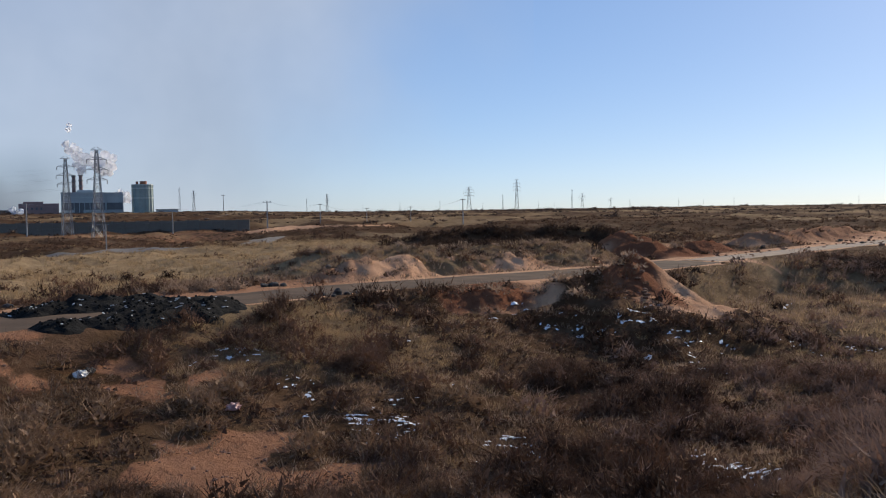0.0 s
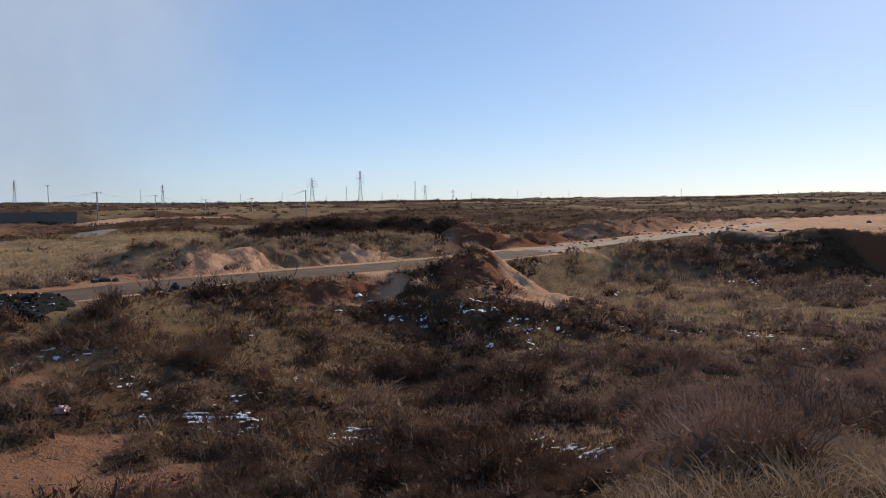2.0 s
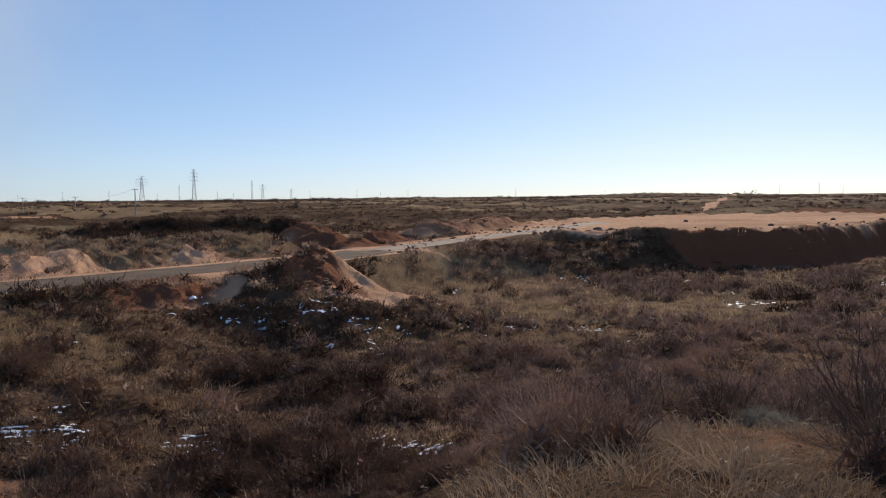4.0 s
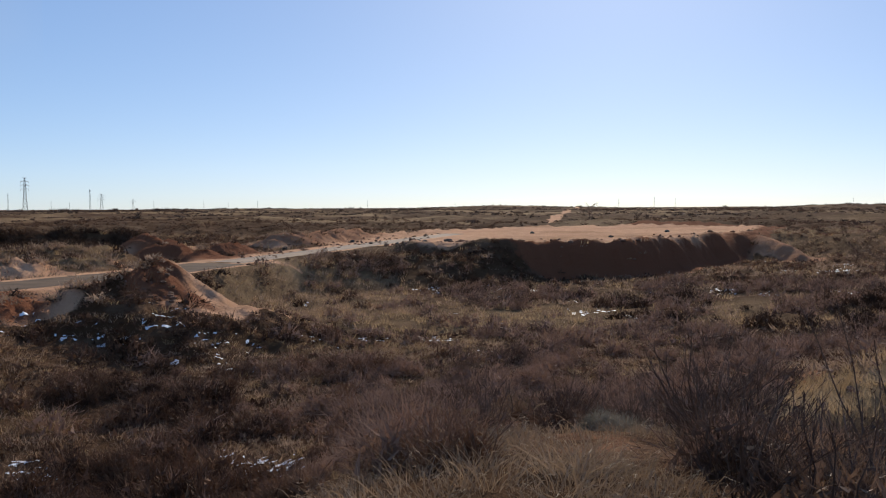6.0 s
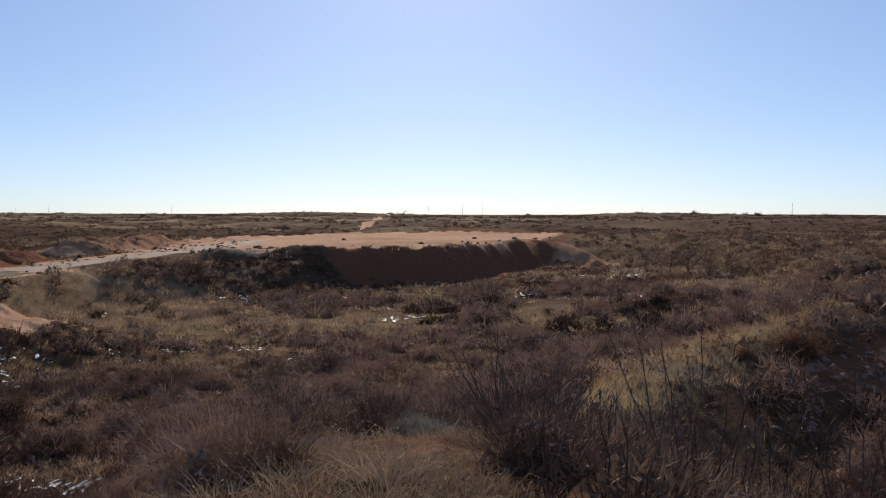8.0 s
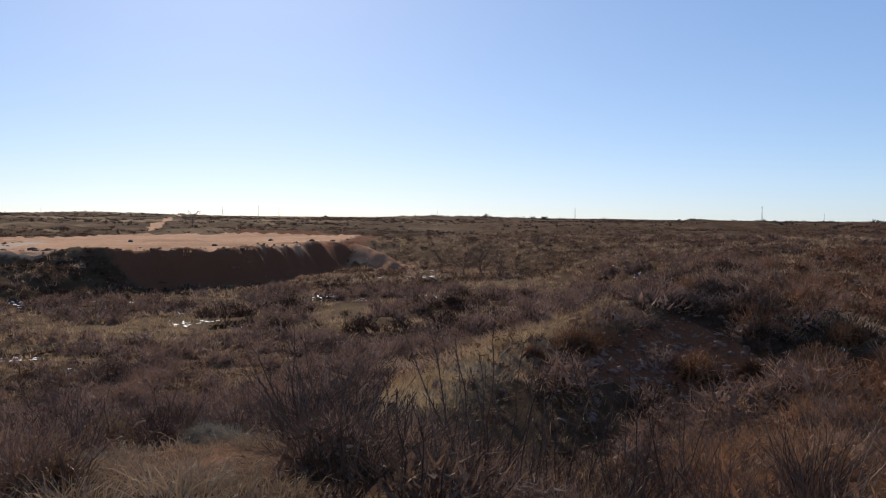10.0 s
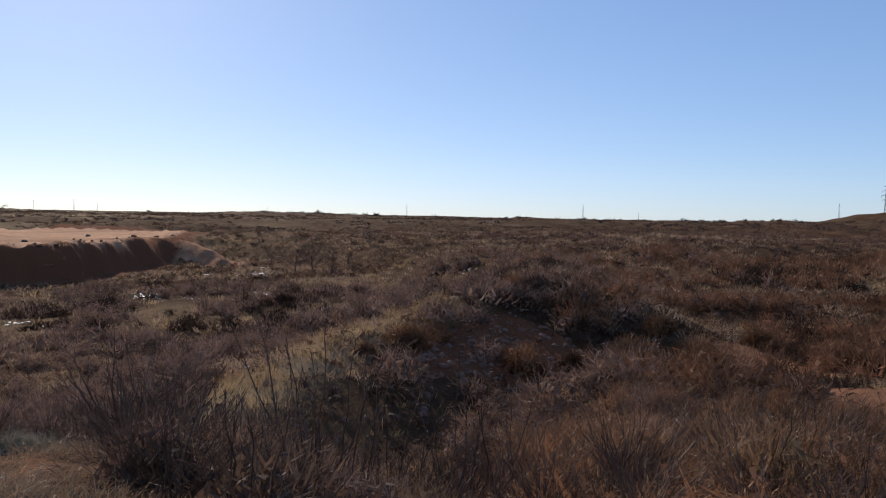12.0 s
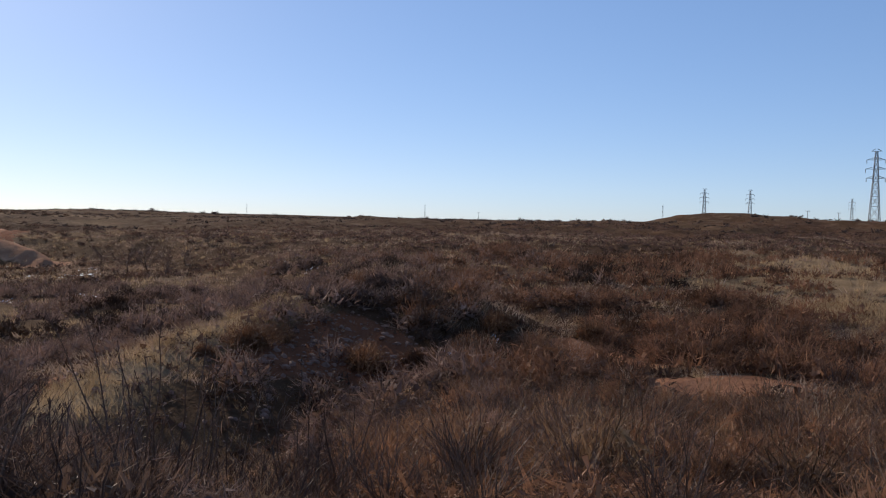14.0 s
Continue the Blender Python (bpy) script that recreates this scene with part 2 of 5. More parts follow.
def straw(x, y):
    """Where pale dry grass outweighs brown scrub (0 to 1)."""
    r, a = np.hypot(x, y), np.degrees(np.arctan2(-x, y))
    n = rough(x, y, 9, 31, 3)
    s = 1.3 * step(2, 8, a) * step(60, 66, r) * step(150, 112, r)
    s = np.maximum(s, np.exp(-((a - 9) / 8) ** 2 - ((r - 43) / 5) ** 2))
    s = np.maximum(s, 0.3 * np.exp(-((a + 36) / 16) ** 2 - ((r - 62) / 14) ** 2))
    d, _ = along(x, y, [(-52.5, 20, 0), (-60, 26, 0), (-67, 31, 0)])
    s = np.maximum(s, 0.8 * (1 - step(0.5, 2.0, d + 0.8 * n)))
    s = np.maximum(s, 0.5 * grassy_bank(x, y))
    s = np.maximum(s, 0.55 * step(0.0, 0.35, rough(x, y, 42, 32, 3)) * step(125, 170, r) * step(-62, -48, a))
    s = np.maximum(s, 1.0 * np.exp(-((a + 101) / 7) ** 2) * step(38, 48, r) * step(110, 70, r))
    return np.clip(s * (1 + 0.7 * n) + 0.15 * np.maximum(n, 0), 0, 1)


def reddish(x, y):
    """Where dug red earth shows, also darkening the platform's shaded cut face (0 to 1)."""
    out, n = np.zeros(x.shape), rough(x, y, 3, 23, 3)
    for k in (2, 3, 4, 5, 8, 11, 18):
        d, _ = along(x, y, RIDGES[k][0])
        out = np.maximum(out, (0.6 if k in (5, 11) else 1.0) * (1 - step(2.0, 5.0, d + 2 * n)))
    d, _ = along(x, y, [(-9.5, 57.5, 0), (-11.4, 58.6, 0), (-12.3, 56, 0)])
    out = np.maximum(out, 1 - step(1.5, 3.5, d + 2 * n))
    r, a = np.hypot(x, y), np.degrees(np.arctan2(-x, y))
    # cut face: dug earth in full tone, part of its shade put into the colour
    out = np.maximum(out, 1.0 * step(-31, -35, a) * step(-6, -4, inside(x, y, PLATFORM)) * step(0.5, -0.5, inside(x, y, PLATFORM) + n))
    out = np.maximum(out, 0.7 * step(11, 14, a) * step(215, 240, r) * step(310, 280, r))
    out = np.maximum(out, 0.74 * step(50, 40, r))
    out = np.maximum(out, step(-50, -55, a) * step(-78, -74, a) * step(36, 32, r))
    out = np.maximum(out, 0.5 * step(4, 8, a) * step(90, 80, r) * step(50, 54, r))
    return np.maximum(out, 0.8 * step(10, 16, a) * step(42, 36, r) * step(-0.2, 0.3, n))


# ---- materials ----
def material(name):
    m = bpy.data.materials.new(name)
    m.use_nodes = True
    n, l = m.node_tree.nodes, m.node_tree.links
    return m, n, l, n["Principled BSDF"]


def mixed(n, l, fac, a, b):
    mx = n.new("ShaderNodeMix")
    mx.data_type = "RGBA"
    for sock, v in ((mx.inputs[0], fac), (mx.inputs[6], a), (mx.inputs[7], b)):
        if isinstance(v, (tuple, float, int)):
            sock.default_value = (*v, 1) if isinstance(v, tuple) else v
        else:
            l.new(v, sock)
    return mx.outputs[2]


def grain(n, l, scale, detail=4.0, rough_=0.6, coords=None):
    t = n.new("ShaderNodeTexNoise")
    t.inputs["Scale"].default_value, t.inputs["Detail"].default_value, t.inputs["Roughness"].default_value = scale, detail, rough_
    if coords is None:
        coords = n.new("ShaderNodeTexCoord").outputs["Object"]
    l.new(coords, t.inputs["Vector"])
    return t.outputs["Fac"]


def ramp(n, l, fac, lo, hi):
    r = n.new("ShaderNodeMapRange")
    l.new(fac, r.inputs[0])
    r.inputs[1].default_value, r.inputs[2].default_value = lo, hi
    return r.outputs[0]


def bump(n, l, bsdf, fac, strength, dist):
    b = n.new("ShaderNodeBump")
    b.inputs["Strength"].default_value, b.inputs["Distance"].default_value = strength, dist
    l.new(fac, b.inputs["Height"])
    l.new(b.outputs[0], bsdf.inputs["Normal"])


def speckled(name, a, b, scale, roughness=0.85, metal=0.0, relief=0.3, dist=0.02, fine=6.0):
    """A surface of two tones, mottled at two sizes."""
    m, n, l, p = material(name)
    big, small = grain(n, l, scale), grain(n, l, scale * fine, 6.0, 0.7)
    c = mixed(n, l, ramp(n, l, big, 0.35, 0.65), a, b)
    dark = tuple(0.6 * v for v in a)
    c = mixed(n, l, ramp(n, l, small, 0.55, 0.8), c, dark)
    l.new(c, p.inputs["Base Color"])
    p.inputs["Roughness"].default_value, p.inputs["Metallic"].default_value = roughness, metal
    bump(n, l, p, small, relief, dist)
    return m


def plant_stuff(name, a, b, through_light=0.25, per="island", vary=0.0, sheen=0.08, mottle=0.45):
    """Dry stems and leaves: two tones from piece to piece, with some light coming through."""
    m, n, l, p = material(name)
    if per == "island":
        rnd = n.new("ShaderNodeNewGeometry").outputs["Random Per Island"]
    else:
        rnd = n.new("ShaderNodeObjectInfo").outputs["Random"]
    spot = n.new("ShaderNodeNewGeometry").outputs["Position"]
    each, patch = grain(n, l, 0.9, 2.0, 0.5, spot), grain(n, l, 0.17, 3.0, 0.5, spot)
    c = mixed(n, l, rnd, a, b)
    c = mixed(n, l, ramp(n, l, each, 0.38, 0.62), c, tuple(mottle * u for u in b))
    c = mixed(n, l, ramp(n, l, patch, 0.45 if mottle < 0.6 else 0.55, 0.7), c, tuple(0.5 * (u + v) for u, v in zip(a, (0.15, 0.082, 0.05))))
    if vary:  # some whole bushes paler than others
        k = n.new("ShaderNodeMath")
        k.operation = "MULTIPLY"
        l.new(ramp(n, l, n.new("ShaderNodeObjectInfo").outputs["Random"], 0.45, 1.0), k.inputs[0])
        k.inputs[1].default_value = vary
        c = mixed(n, l, k.outputs[0], c, (0.27, 0.175, 0.095))
    l.new(c, p.inputs["Base Color"])
    p.inputs["Roughness"].default_value = 0.8 if sheen < 0.1 else 0.65
    p.inputs["Specular IOR Level"].default_value = sheen
    t = n.new("ShaderNodeBsdfTranslucent")
    l.new(c, t.inputs[0])
    mx = n.new("ShaderNodeMixShader")
    mx.inputs[0].default_value = through_light
    l.new(p.outputs[0], mx.inputs[1])
    l.new(t.outputs[0], mx.inputs[2])
    l.new(mx.outputs[0], n["Material Output"].inputs[0])
    return m


def ground_material():
    m, n, l, p = material("dry_ground")
    def attr(name):
        k = n.new("ShaderNodeAttribute")
        k.attribute_name = name
        return k.outputs["Fac"]
    obj = n.new("ShaderNodeTexCoord").outputs["Object"]
    big, mid, fine = grain(n, l, 0.06, 5.0, 0.6, obj), grain(n, l, 0.7, 6.0, 0.65, obj), grain(n, l, 9.0, 5.0, 0.7, obj)
    litter = mixed(n, l, ramp(n, l, mid, 0.35, 0.65), (0.12, 0.062, 0.038), (0.18, 0.1, 0.062))
    litter = mixed(n, l, ramp(n, l, fine, 0.5, 0.75), litter, (0.065, 0.036, 0.02))
    pale = mixed(n, l, ramp(n, l, mid, 0.3, 0.7), (0.42, 0.29, 0.162), (0.255, 0.17, 0.093))
    swathe = ramp(n, l, grain(n, l, 0.028, 5.0, 0.65, obj), 0.45, 0.6)
    litter = mixed(n, l, swathe, litter, (0.17, 0.115, 0.075))
    thicket = ramp(n, l, grain(n, l, 0.22, 6.0, 0.7, obj), 0.3, 0.52)
    litter = mixed(n, l, thicket, litter, (0.075, 0.041, 0.022))
    scrub = mixed(n, l, attr("straw"), litter, pale)
    sand = mixed(n, l, ramp(n, l, mid, 0.3, 0.7), (0.64, 0.39, 0.245), (0.50, 0.275, 0.155))
    sand = mixed(n, l, ramp(n, l, fine, 0.55, 0.8), sand, (0.36, 0.21, 0.125))
    earth = mixed(n, l, ramp(n, l, big, 0.5, 0.65), sand, (0.42, 0.235, 0.135))
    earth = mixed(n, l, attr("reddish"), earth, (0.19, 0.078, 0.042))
    edge = n.new("ShaderNodeMath")
    edge.operation = "ADD"
    l.new(attr("bare"), edge.inputs[0])
    shift = n.new("ShaderNodeMapRange")
    l.new(mid, shift.inputs[0])
    shift.inputs[1].default_value, shift.inputs[2].default_value, shift.inputs[3].default_value, shift.inputs[4].default_value = 0.25, 0.75, -0.3, 0.3
    l.new(shift.outputs[0], edge.inputs[1])
    c = mixed(n, l, ramp(n, l, edge.outputs[0], 0.35, 0.6), scrub, earth)
    l.new(c, p.inputs["Base Color"])
    p.inputs["Roughness"].default_value = 1.0
    p.inputs["Specular IOR Level"].default_value = 0.02
    add = n.new("ShaderNodeMath")
    add.operation = "MULTIPLY_ADD"
    l.new(mid, add.inputs[0])
    add.inputs[1].default_value = 4.0
    l.new(fine, add.inputs[2])
    bump(n, l, p, add.outputs[0], 0.9, 0.12)
    return m


GROUND = ground_material()
ROADTOP = speckled("worn_road", (0.145, 0.098, 0.066), (0.085, 0.06, 0.043), 0.35, 0.95, 0, 0.4, 0.03, 14)
TRACKTOP = speckled("rutted_sand", (0.30, 0.21, 0.14), (0.21, 0.15, 0.105), 0.35, 0.95, 0, 0.4, 0.03, 14)
FIELDROAD = speckled("field_road", (0.20, 0.17, 0.145), (0.15, 0.13, 0.11), 0.35, 0.95, 0, 0.4, 0.03, 14)
COAL = speckled("coal", (0.010, 0.010, 0.010), (0.018, 0.017, 0.016), 2.0, 0.95, 0, 0.8, 0.08, 5)
ROADTOP.node_tree.nodes["Principled BSDF"].inputs["Specular IOR Level"].default_value = 0.1
COAL.node_tree.nodes["Principled BSDF"].inputs["Specular IOR Level"].default_value = 0.1
ROCK = speckled("grey_rock", (0.17, 0.14, 0.115), (0.10, 0.085, 0.07), 2.2, 0.9, 0, 0.7, 0.05, 6)
DARKROCK = speckled("dark_rock", (0.05, 0.045, 0.04), (0.08, 0.07, 0.06), 2.2, 0.9, 0, 0.7, 0.05, 6)
GRAVEL = speckled("reddish_gravel", (0.24, 0.13, 0.09), (0.15, 0.085, 0.06), 2.2, 0.9, 0, 0.7, 0.05, 6)
SNOW = speckled("old_snow", (0.8, 0.82, 0.85), (0.7, 0.73, 0.78), 3.0, 0.6, 0, 0.5, 0.03, 5)
STEEL = speckled("galvanised_steel", (0.27, 0.28, 0.29), (0.2, 0.21, 0.22), 1.5, 0.55, 0.5, 0.1, 0.01, 6)
CONCRETE = speckled("pole_concrete", (0.36, 0.35, 0.33), (0.28, 0.27, 0.26), 1.2, 0.9, 0, 0.2, 0.01, 8)
WALLGREY = speckled("wall_render", (0.19, 0.155, 0.125), (0.15, 0.125, 0.10), 0.12, 0.9, 0, 0.2, 0.02, 8)
CABLE = speckled("cable", (0.3, 0.3, 0.3), (0.22, 0.22, 0.22), 3, 0.6, 0.3, 0.1, 0.01)
SHEET = speckled("blue_grey_sheet", (0.46, 0.50, 0.50), (0.38, 0.42, 0.43), 0.08, 0.6, 0.1, 0.15, 0.03, 9)
DARKSHEET = speckled("dark_sheet", (0.12, 0.125, 0.13), (0.16, 0.165, 0.17), 0.1, 0.7, 0.1, 0.15, 0.03, 9)
BROWNWALL = speckled("brown_wall", (0.33, 0.21, 0.19), (0.26, 0.17, 0.15), 0.1, 0.85, 0, 0.2, 0.03, 9)
TANKGREEN = speckled("tank_green", (0.30, 0.37, 0.35), (0.23, 0.29, 0.28), 0.1, 0.6, 0.2, 0.15, 0.03, 9)
TANKBAND = speckled("tank_band", (0.55, 0.6, 0.58), (0.45, 0.5, 0.48), 0.1, 0.6, 0.2, 0.1, 0.03, 9)
RUST = speckled("rust_paint", (0.35, 0.12, 0.06), (0.25, 0.1, 0.06), 0.2, 0.8, 0, 0.2, 0.03)
STACK = speckled("stack_steel", (0.2, 0.13, 0.12), (0.14, 0.1, 0.1), 0.2, 0.7, 0.2, 0.2, 0.03)
STEAM, sn_, sl_, sp_ = material("steam")
sp_.inputs["Base Color"].default_value = (0.94, 0.96, 1.0, 1)
sp_.inputs["Roughness"].default_value, sp_.inputs["Specular IOR Level"].default_value = 1.0, 0.0
thin = sn_.new("ShaderNodeBsdfTranslucent")
thin.inputs[0].default_value = (0.97, 0.98, 1.0, 1)
both = sn_.new("ShaderNodeMixShader")
both.inputs[0].default_value = 0.92
sl_.new(sp_.outputs[0], both.inputs[1])
sl_.new(thin.outputs[0], both.inputs[2])
sl_.new(both.outputs[0], sn_["Material Output"].inputs[0])
TWIG = plant_stuff("brown_twigs", (0.27, 0.17, 0.125), (0.12, 0.076, 0.06), 0.12, sheen=0.15)
STEM = plant_stuff("grey_stems", (0.095, 0.06, 0.046), (0.19, 0.125, 0.09), 0.05, sheen=0.08)
RUSSETTWIG = plant_stuff("russet_twigs", (0.36, 0.21, 0.11), (0.16, 0.09, 0.05), 0.15, sheen=0.25)
RUSTY = plant_stuff("rusty_scrub", (0.26, 0.145, 0.09), (0.09, 0.052, 0.036), 0.13)
BROWN = plant_stuff("brown_scrub", (0.45, 0.285, 0.21), (0.18, 0.115, 0.09), 0.2)
BUSH = plant_stuff("bush_shoots", (0.42, 0.26, 0.17), (0.19, 0.118, 0.085), 0.25, vary=0.8, sheen=0.15)
BALLBUSH = plant_stuff("ball_bush_shoots", (0.34, 0.17, 0.085), (0.14, 0.07, 0.038), 0.2, sheen=0.15)
BUSHORANGE = plant_stuff("bush_orange_shoots", (0.41, 0.205, 0.11), (0.18, 0.092, 0.055), 0.35, vary=0.5, sheen=0.15)
HAY = plant_stuff("bleached_grass", (0.39, 0.27, 0.175), (0.22, 0.15, 0.097), 0.35, sheen=0.3, mottle=0.8)
ORANGE = plant_stuff("orange_scrub", (0.38, 0.19, 0.105), (0.16, 0.083, 0.05), 0.2)
STRAW = plant_stuff("straw_grass", (0.51, 0.36, 0.205), (0.33, 0.228, 0.13), 0.45, mottle=0.8)
TAWNY = plant_stuff("tawny_grass", (0.52, 0.37, 0.26), (0.29, 0.2, 0.145), 0.4)
SAGE = plant_stuff("sage_scrub", (0.3, 0.27, 0.215), (0.19, 0.17, 0.135), 0.25)
FARORANGE = plant_stuff("far_orange_scrub", (0.29, 0.165, 0.115), (0.14, 0.083, 0.063), 0.2)
# dark brush, deepened so its colour also carries the banks' shade
THICKET = plant_stuff("thicket_twigs", (0.115, 0.07, 0.045), (0.055, 0.034, 0.024), 0.15)
# distance haze put into the colour, duller than the nearer scrub
HAZY = plant_stuff("hazed_far_scrub", (0.15, 0.105, 0.08), (0.085, 0.06, 0.05), 0.25)
FARSCRUB = plant_stuff("far_scrub", (0.196, 0.112, 0.071), (0.103, 0.060, 0.040), 0.25)


# ---- mesh tools ----
def mesh_from(name, verts, tris, mat, smooth=False):
    """A mesh from arrays of places and triangles."""
    me = bpy.data.meshes.new(name)
    verts, tris = np.asarray(verts, np.float32), np.asarray(tris, np.int32)
    me.vertices.add(len(verts))
    me.vertices.foreach_set("co", verts.ravel())
    me.loops.add(tris.size)
    me.loops.foreach_set("vertex_index", tris.ravel())
    me.polygons.add(len(tris))
    me.polygons.foreach_set("loop_start", np.arange(0, tris.size, 3, dtype=np.int32))
    me.polygons.foreach_set("use_smooth", np.full(len(tris), smooth))
    me.update(calc_edges=True)
    me.materials.append(mat)
    return me


def part(name, bm, mat, parent=None, label=""):
    """Links a bmesh as one mesh object under its thing."""
    me = bpy.data.meshes.new(name)
    bm.to_mesh(me)
    bm.free()
    me.materials.append(mat)
    ob = new(name, me)
    ob.parent = parent
    return tagged(ob, label)


def box(bm, x0, x1, y0, y1, z0, z1):
    m = Matrix.Translation(((x0 + x1) / 2, (y0 + y1) / 2, (z0 + z1) / 2)) @ Matrix.Diagonal((x1 - x0, y1 - y0, z1 - z0, 1))
    return bmesh.ops.create_cube(bm, size=1, matrix=m)["verts"]


def bar(bm, a, b, r0, r1=None, sides=4):
    """A tapered rod from a to b."""
    a, b = Vector(a), Vector(b)
    turn = (b - a).to_track_quat("Z", "Y").to_matrix().to_4x4()
    m = Matrix.Translation((a + b) / 2) @ turn
    bmesh.ops.create_cone(bm, cap_ends=True, segments=sides, radius1=r0, radius2=r0 if r1 is None else r1, depth=(b - a).length, matrix=m)


def ground_z(x, y):
    return float(height(np.array([float(x)]), np.array([float(y)]))[0])


rng = np.random.default_rng(5)

# ---- ground ----
def build_ground():
    fine = np.concatenate([np.arange(-110, -56, 0.4), np.arange(-56, 34.01, 0.26)])
    coarse = np.arange(37, 248, 3.0)
    az = np.radians(np.concatenate([fine, coarse]))
    rr = np.concatenate([np.geomspace(1.2, 45, 150)[:-1], np.arange(45, 80, 0.36), np.arange(80, 130, 0.52), np.geomspace(130, 260, 62)[:-1], np.geomspace(260, 4700, 132)])
    A, Rr = np.meshgrid(az, rr)
    x, y = (-Rr * np.sin(A)).ravel(), (Rr * np.cos(A)).ravel()
    x, y = np.append(x, 0.0), np.append(y, 0.0)
    z = height(x, y)
    k, m = len(az), len(rr)
    i = np.arange(k)
    j = (i + 1) % k
    rows = (np.arange(m - 1) * k)[:, None]
    a, b, c, d = (rows + i).ravel(), (rows + j).ravel(), (rows + k + j).ravel(), (rows + k + i).ravel()
    tris = np.concatenate([np.stack([a, c, b], 1), np.stack([a, d, c], 1), np.stack([np.full(k, len(x) - 1), i, j], 1)])
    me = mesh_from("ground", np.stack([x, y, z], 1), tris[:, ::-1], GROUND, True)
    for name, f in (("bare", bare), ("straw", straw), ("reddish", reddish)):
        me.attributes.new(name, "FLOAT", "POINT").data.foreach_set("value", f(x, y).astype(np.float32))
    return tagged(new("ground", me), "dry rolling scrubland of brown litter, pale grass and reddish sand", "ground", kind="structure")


build_ground()


def build_road(name, line, half, mat, label, seed):
    pts = np.array([at(a, r) for a, r, _ in line])
    u = np.linspace(0, len(pts) - 1, 200)
    cx, cy = np.interp(u, np.arange(len(pts)), pts[:, 0]), np.interp(u, np.arange(len(pts)), pts[:, 1])
    ker = np.ones(15) / 15
    cx, cy = (np.convolve(np.pad(v, 7, mode="edge"), ker, "valid") for v in (cx, cy))
    tx, ty = np.gradient(cx), np.gradient(cy)
    ln = np.maximum(np.hypot(tx, ty), 1e-6)
    nx, ny = -ty / ln, tx / ln
    off = np.linspace(-1, 1, 15)
    W = half + 0.5 * rough(u * 3, u * 0 + 2, 5, seed)
    x, y = cx[:, None] + nx[:, None] * off * W[:, None], cy[:, None] + ny[:, None] * off * W[:, None]
    z = height(x.ravel(), y.ravel()).reshape(x.shape)
    z = z + 0.05 - 0.12 * np.abs(off) ** 6 - 0.035 * (np.exp(-((np.abs(off) - 0.45) / 0.12) ** 2))
    k = len(off)
    i = (np.arange(len(u) - 1)[:, None] * k + np.arange(k - 1)).ravel()
    tris = np.concatenate([np.stack([i, i + 1, i + k + 1], 1), np.stack([i, i + k + 1, i + k], 1)])
    ob = new(name, mesh_from(name, np.stack([x.ravel(), y.ravel(), z.ravel()], 1), tris[:, ::-1], mat, True))
    tagged(ob, label, "road", kind="structure")


build_road("road", ROAD, 3.3, ROADTOP, "grey-brown worn dirt road with wheel ruts and sandy shoulders", 41)
build_road("track", TRACK, 2.2, TRACKTOP, "pale rutted sand track climbing to the levelled platform", 42)

build_road("far_road", FAR_ROAD, 2.4, FIELDROAD, "narrow grey road winding across the field", 43)


# ---- plants ----
def ribbons(base, tip, sag, width, g, segs=2):
    """Tapered ribbons from base to tip points, bent by sag: verts, tris."""
    n = len(base)
    d = tip - base
    side = np.cross(d, g.normal(0, 1, (n, 3)))
    side /= np.maximum(np.linalg.norm(side, axis=1), 1e-9)[:, None]
    verts, tris, i = [], [], np.arange(n)
    w = width * g.uniform(0.7, 1.3, n)
    for q in range(segs + 1):
        s = q / segs
        p = base + d * s
        p[:, 2] += sag * 4 * s * (1 - s)
        if q < segs:
            verts += [p - side * (w * (1 - 0.8 * s) / 2)[:, None], p + side * (w * (1 - 0.8 * s) / 2)[:, None]]
        else:
            verts.append(p)
    for q in range(segs):
        lo, ro = 2 * q * n + i, (2 * q + 1) * n + i
        if q < segs - 1:
            lu, ru = lo + 2 * n, ro + 2 * n
            tris += [np.stack([lo, ro, ru], 1), np.stack([lo, ru, lu], 1)]
        else:
            tris.append(np.stack([lo, ro, 2 * segs * n + i], 1))
    return np.concatenate(verts), np.concatenate(tris)


def joined(pieces):
    vs, ts, k = [], [], 0
    for v, t in pieces:
        vs.append(v)
        ts.append(t + k)
        k += len(v)
    return np.concatenate(vs), np.concatenate(ts)


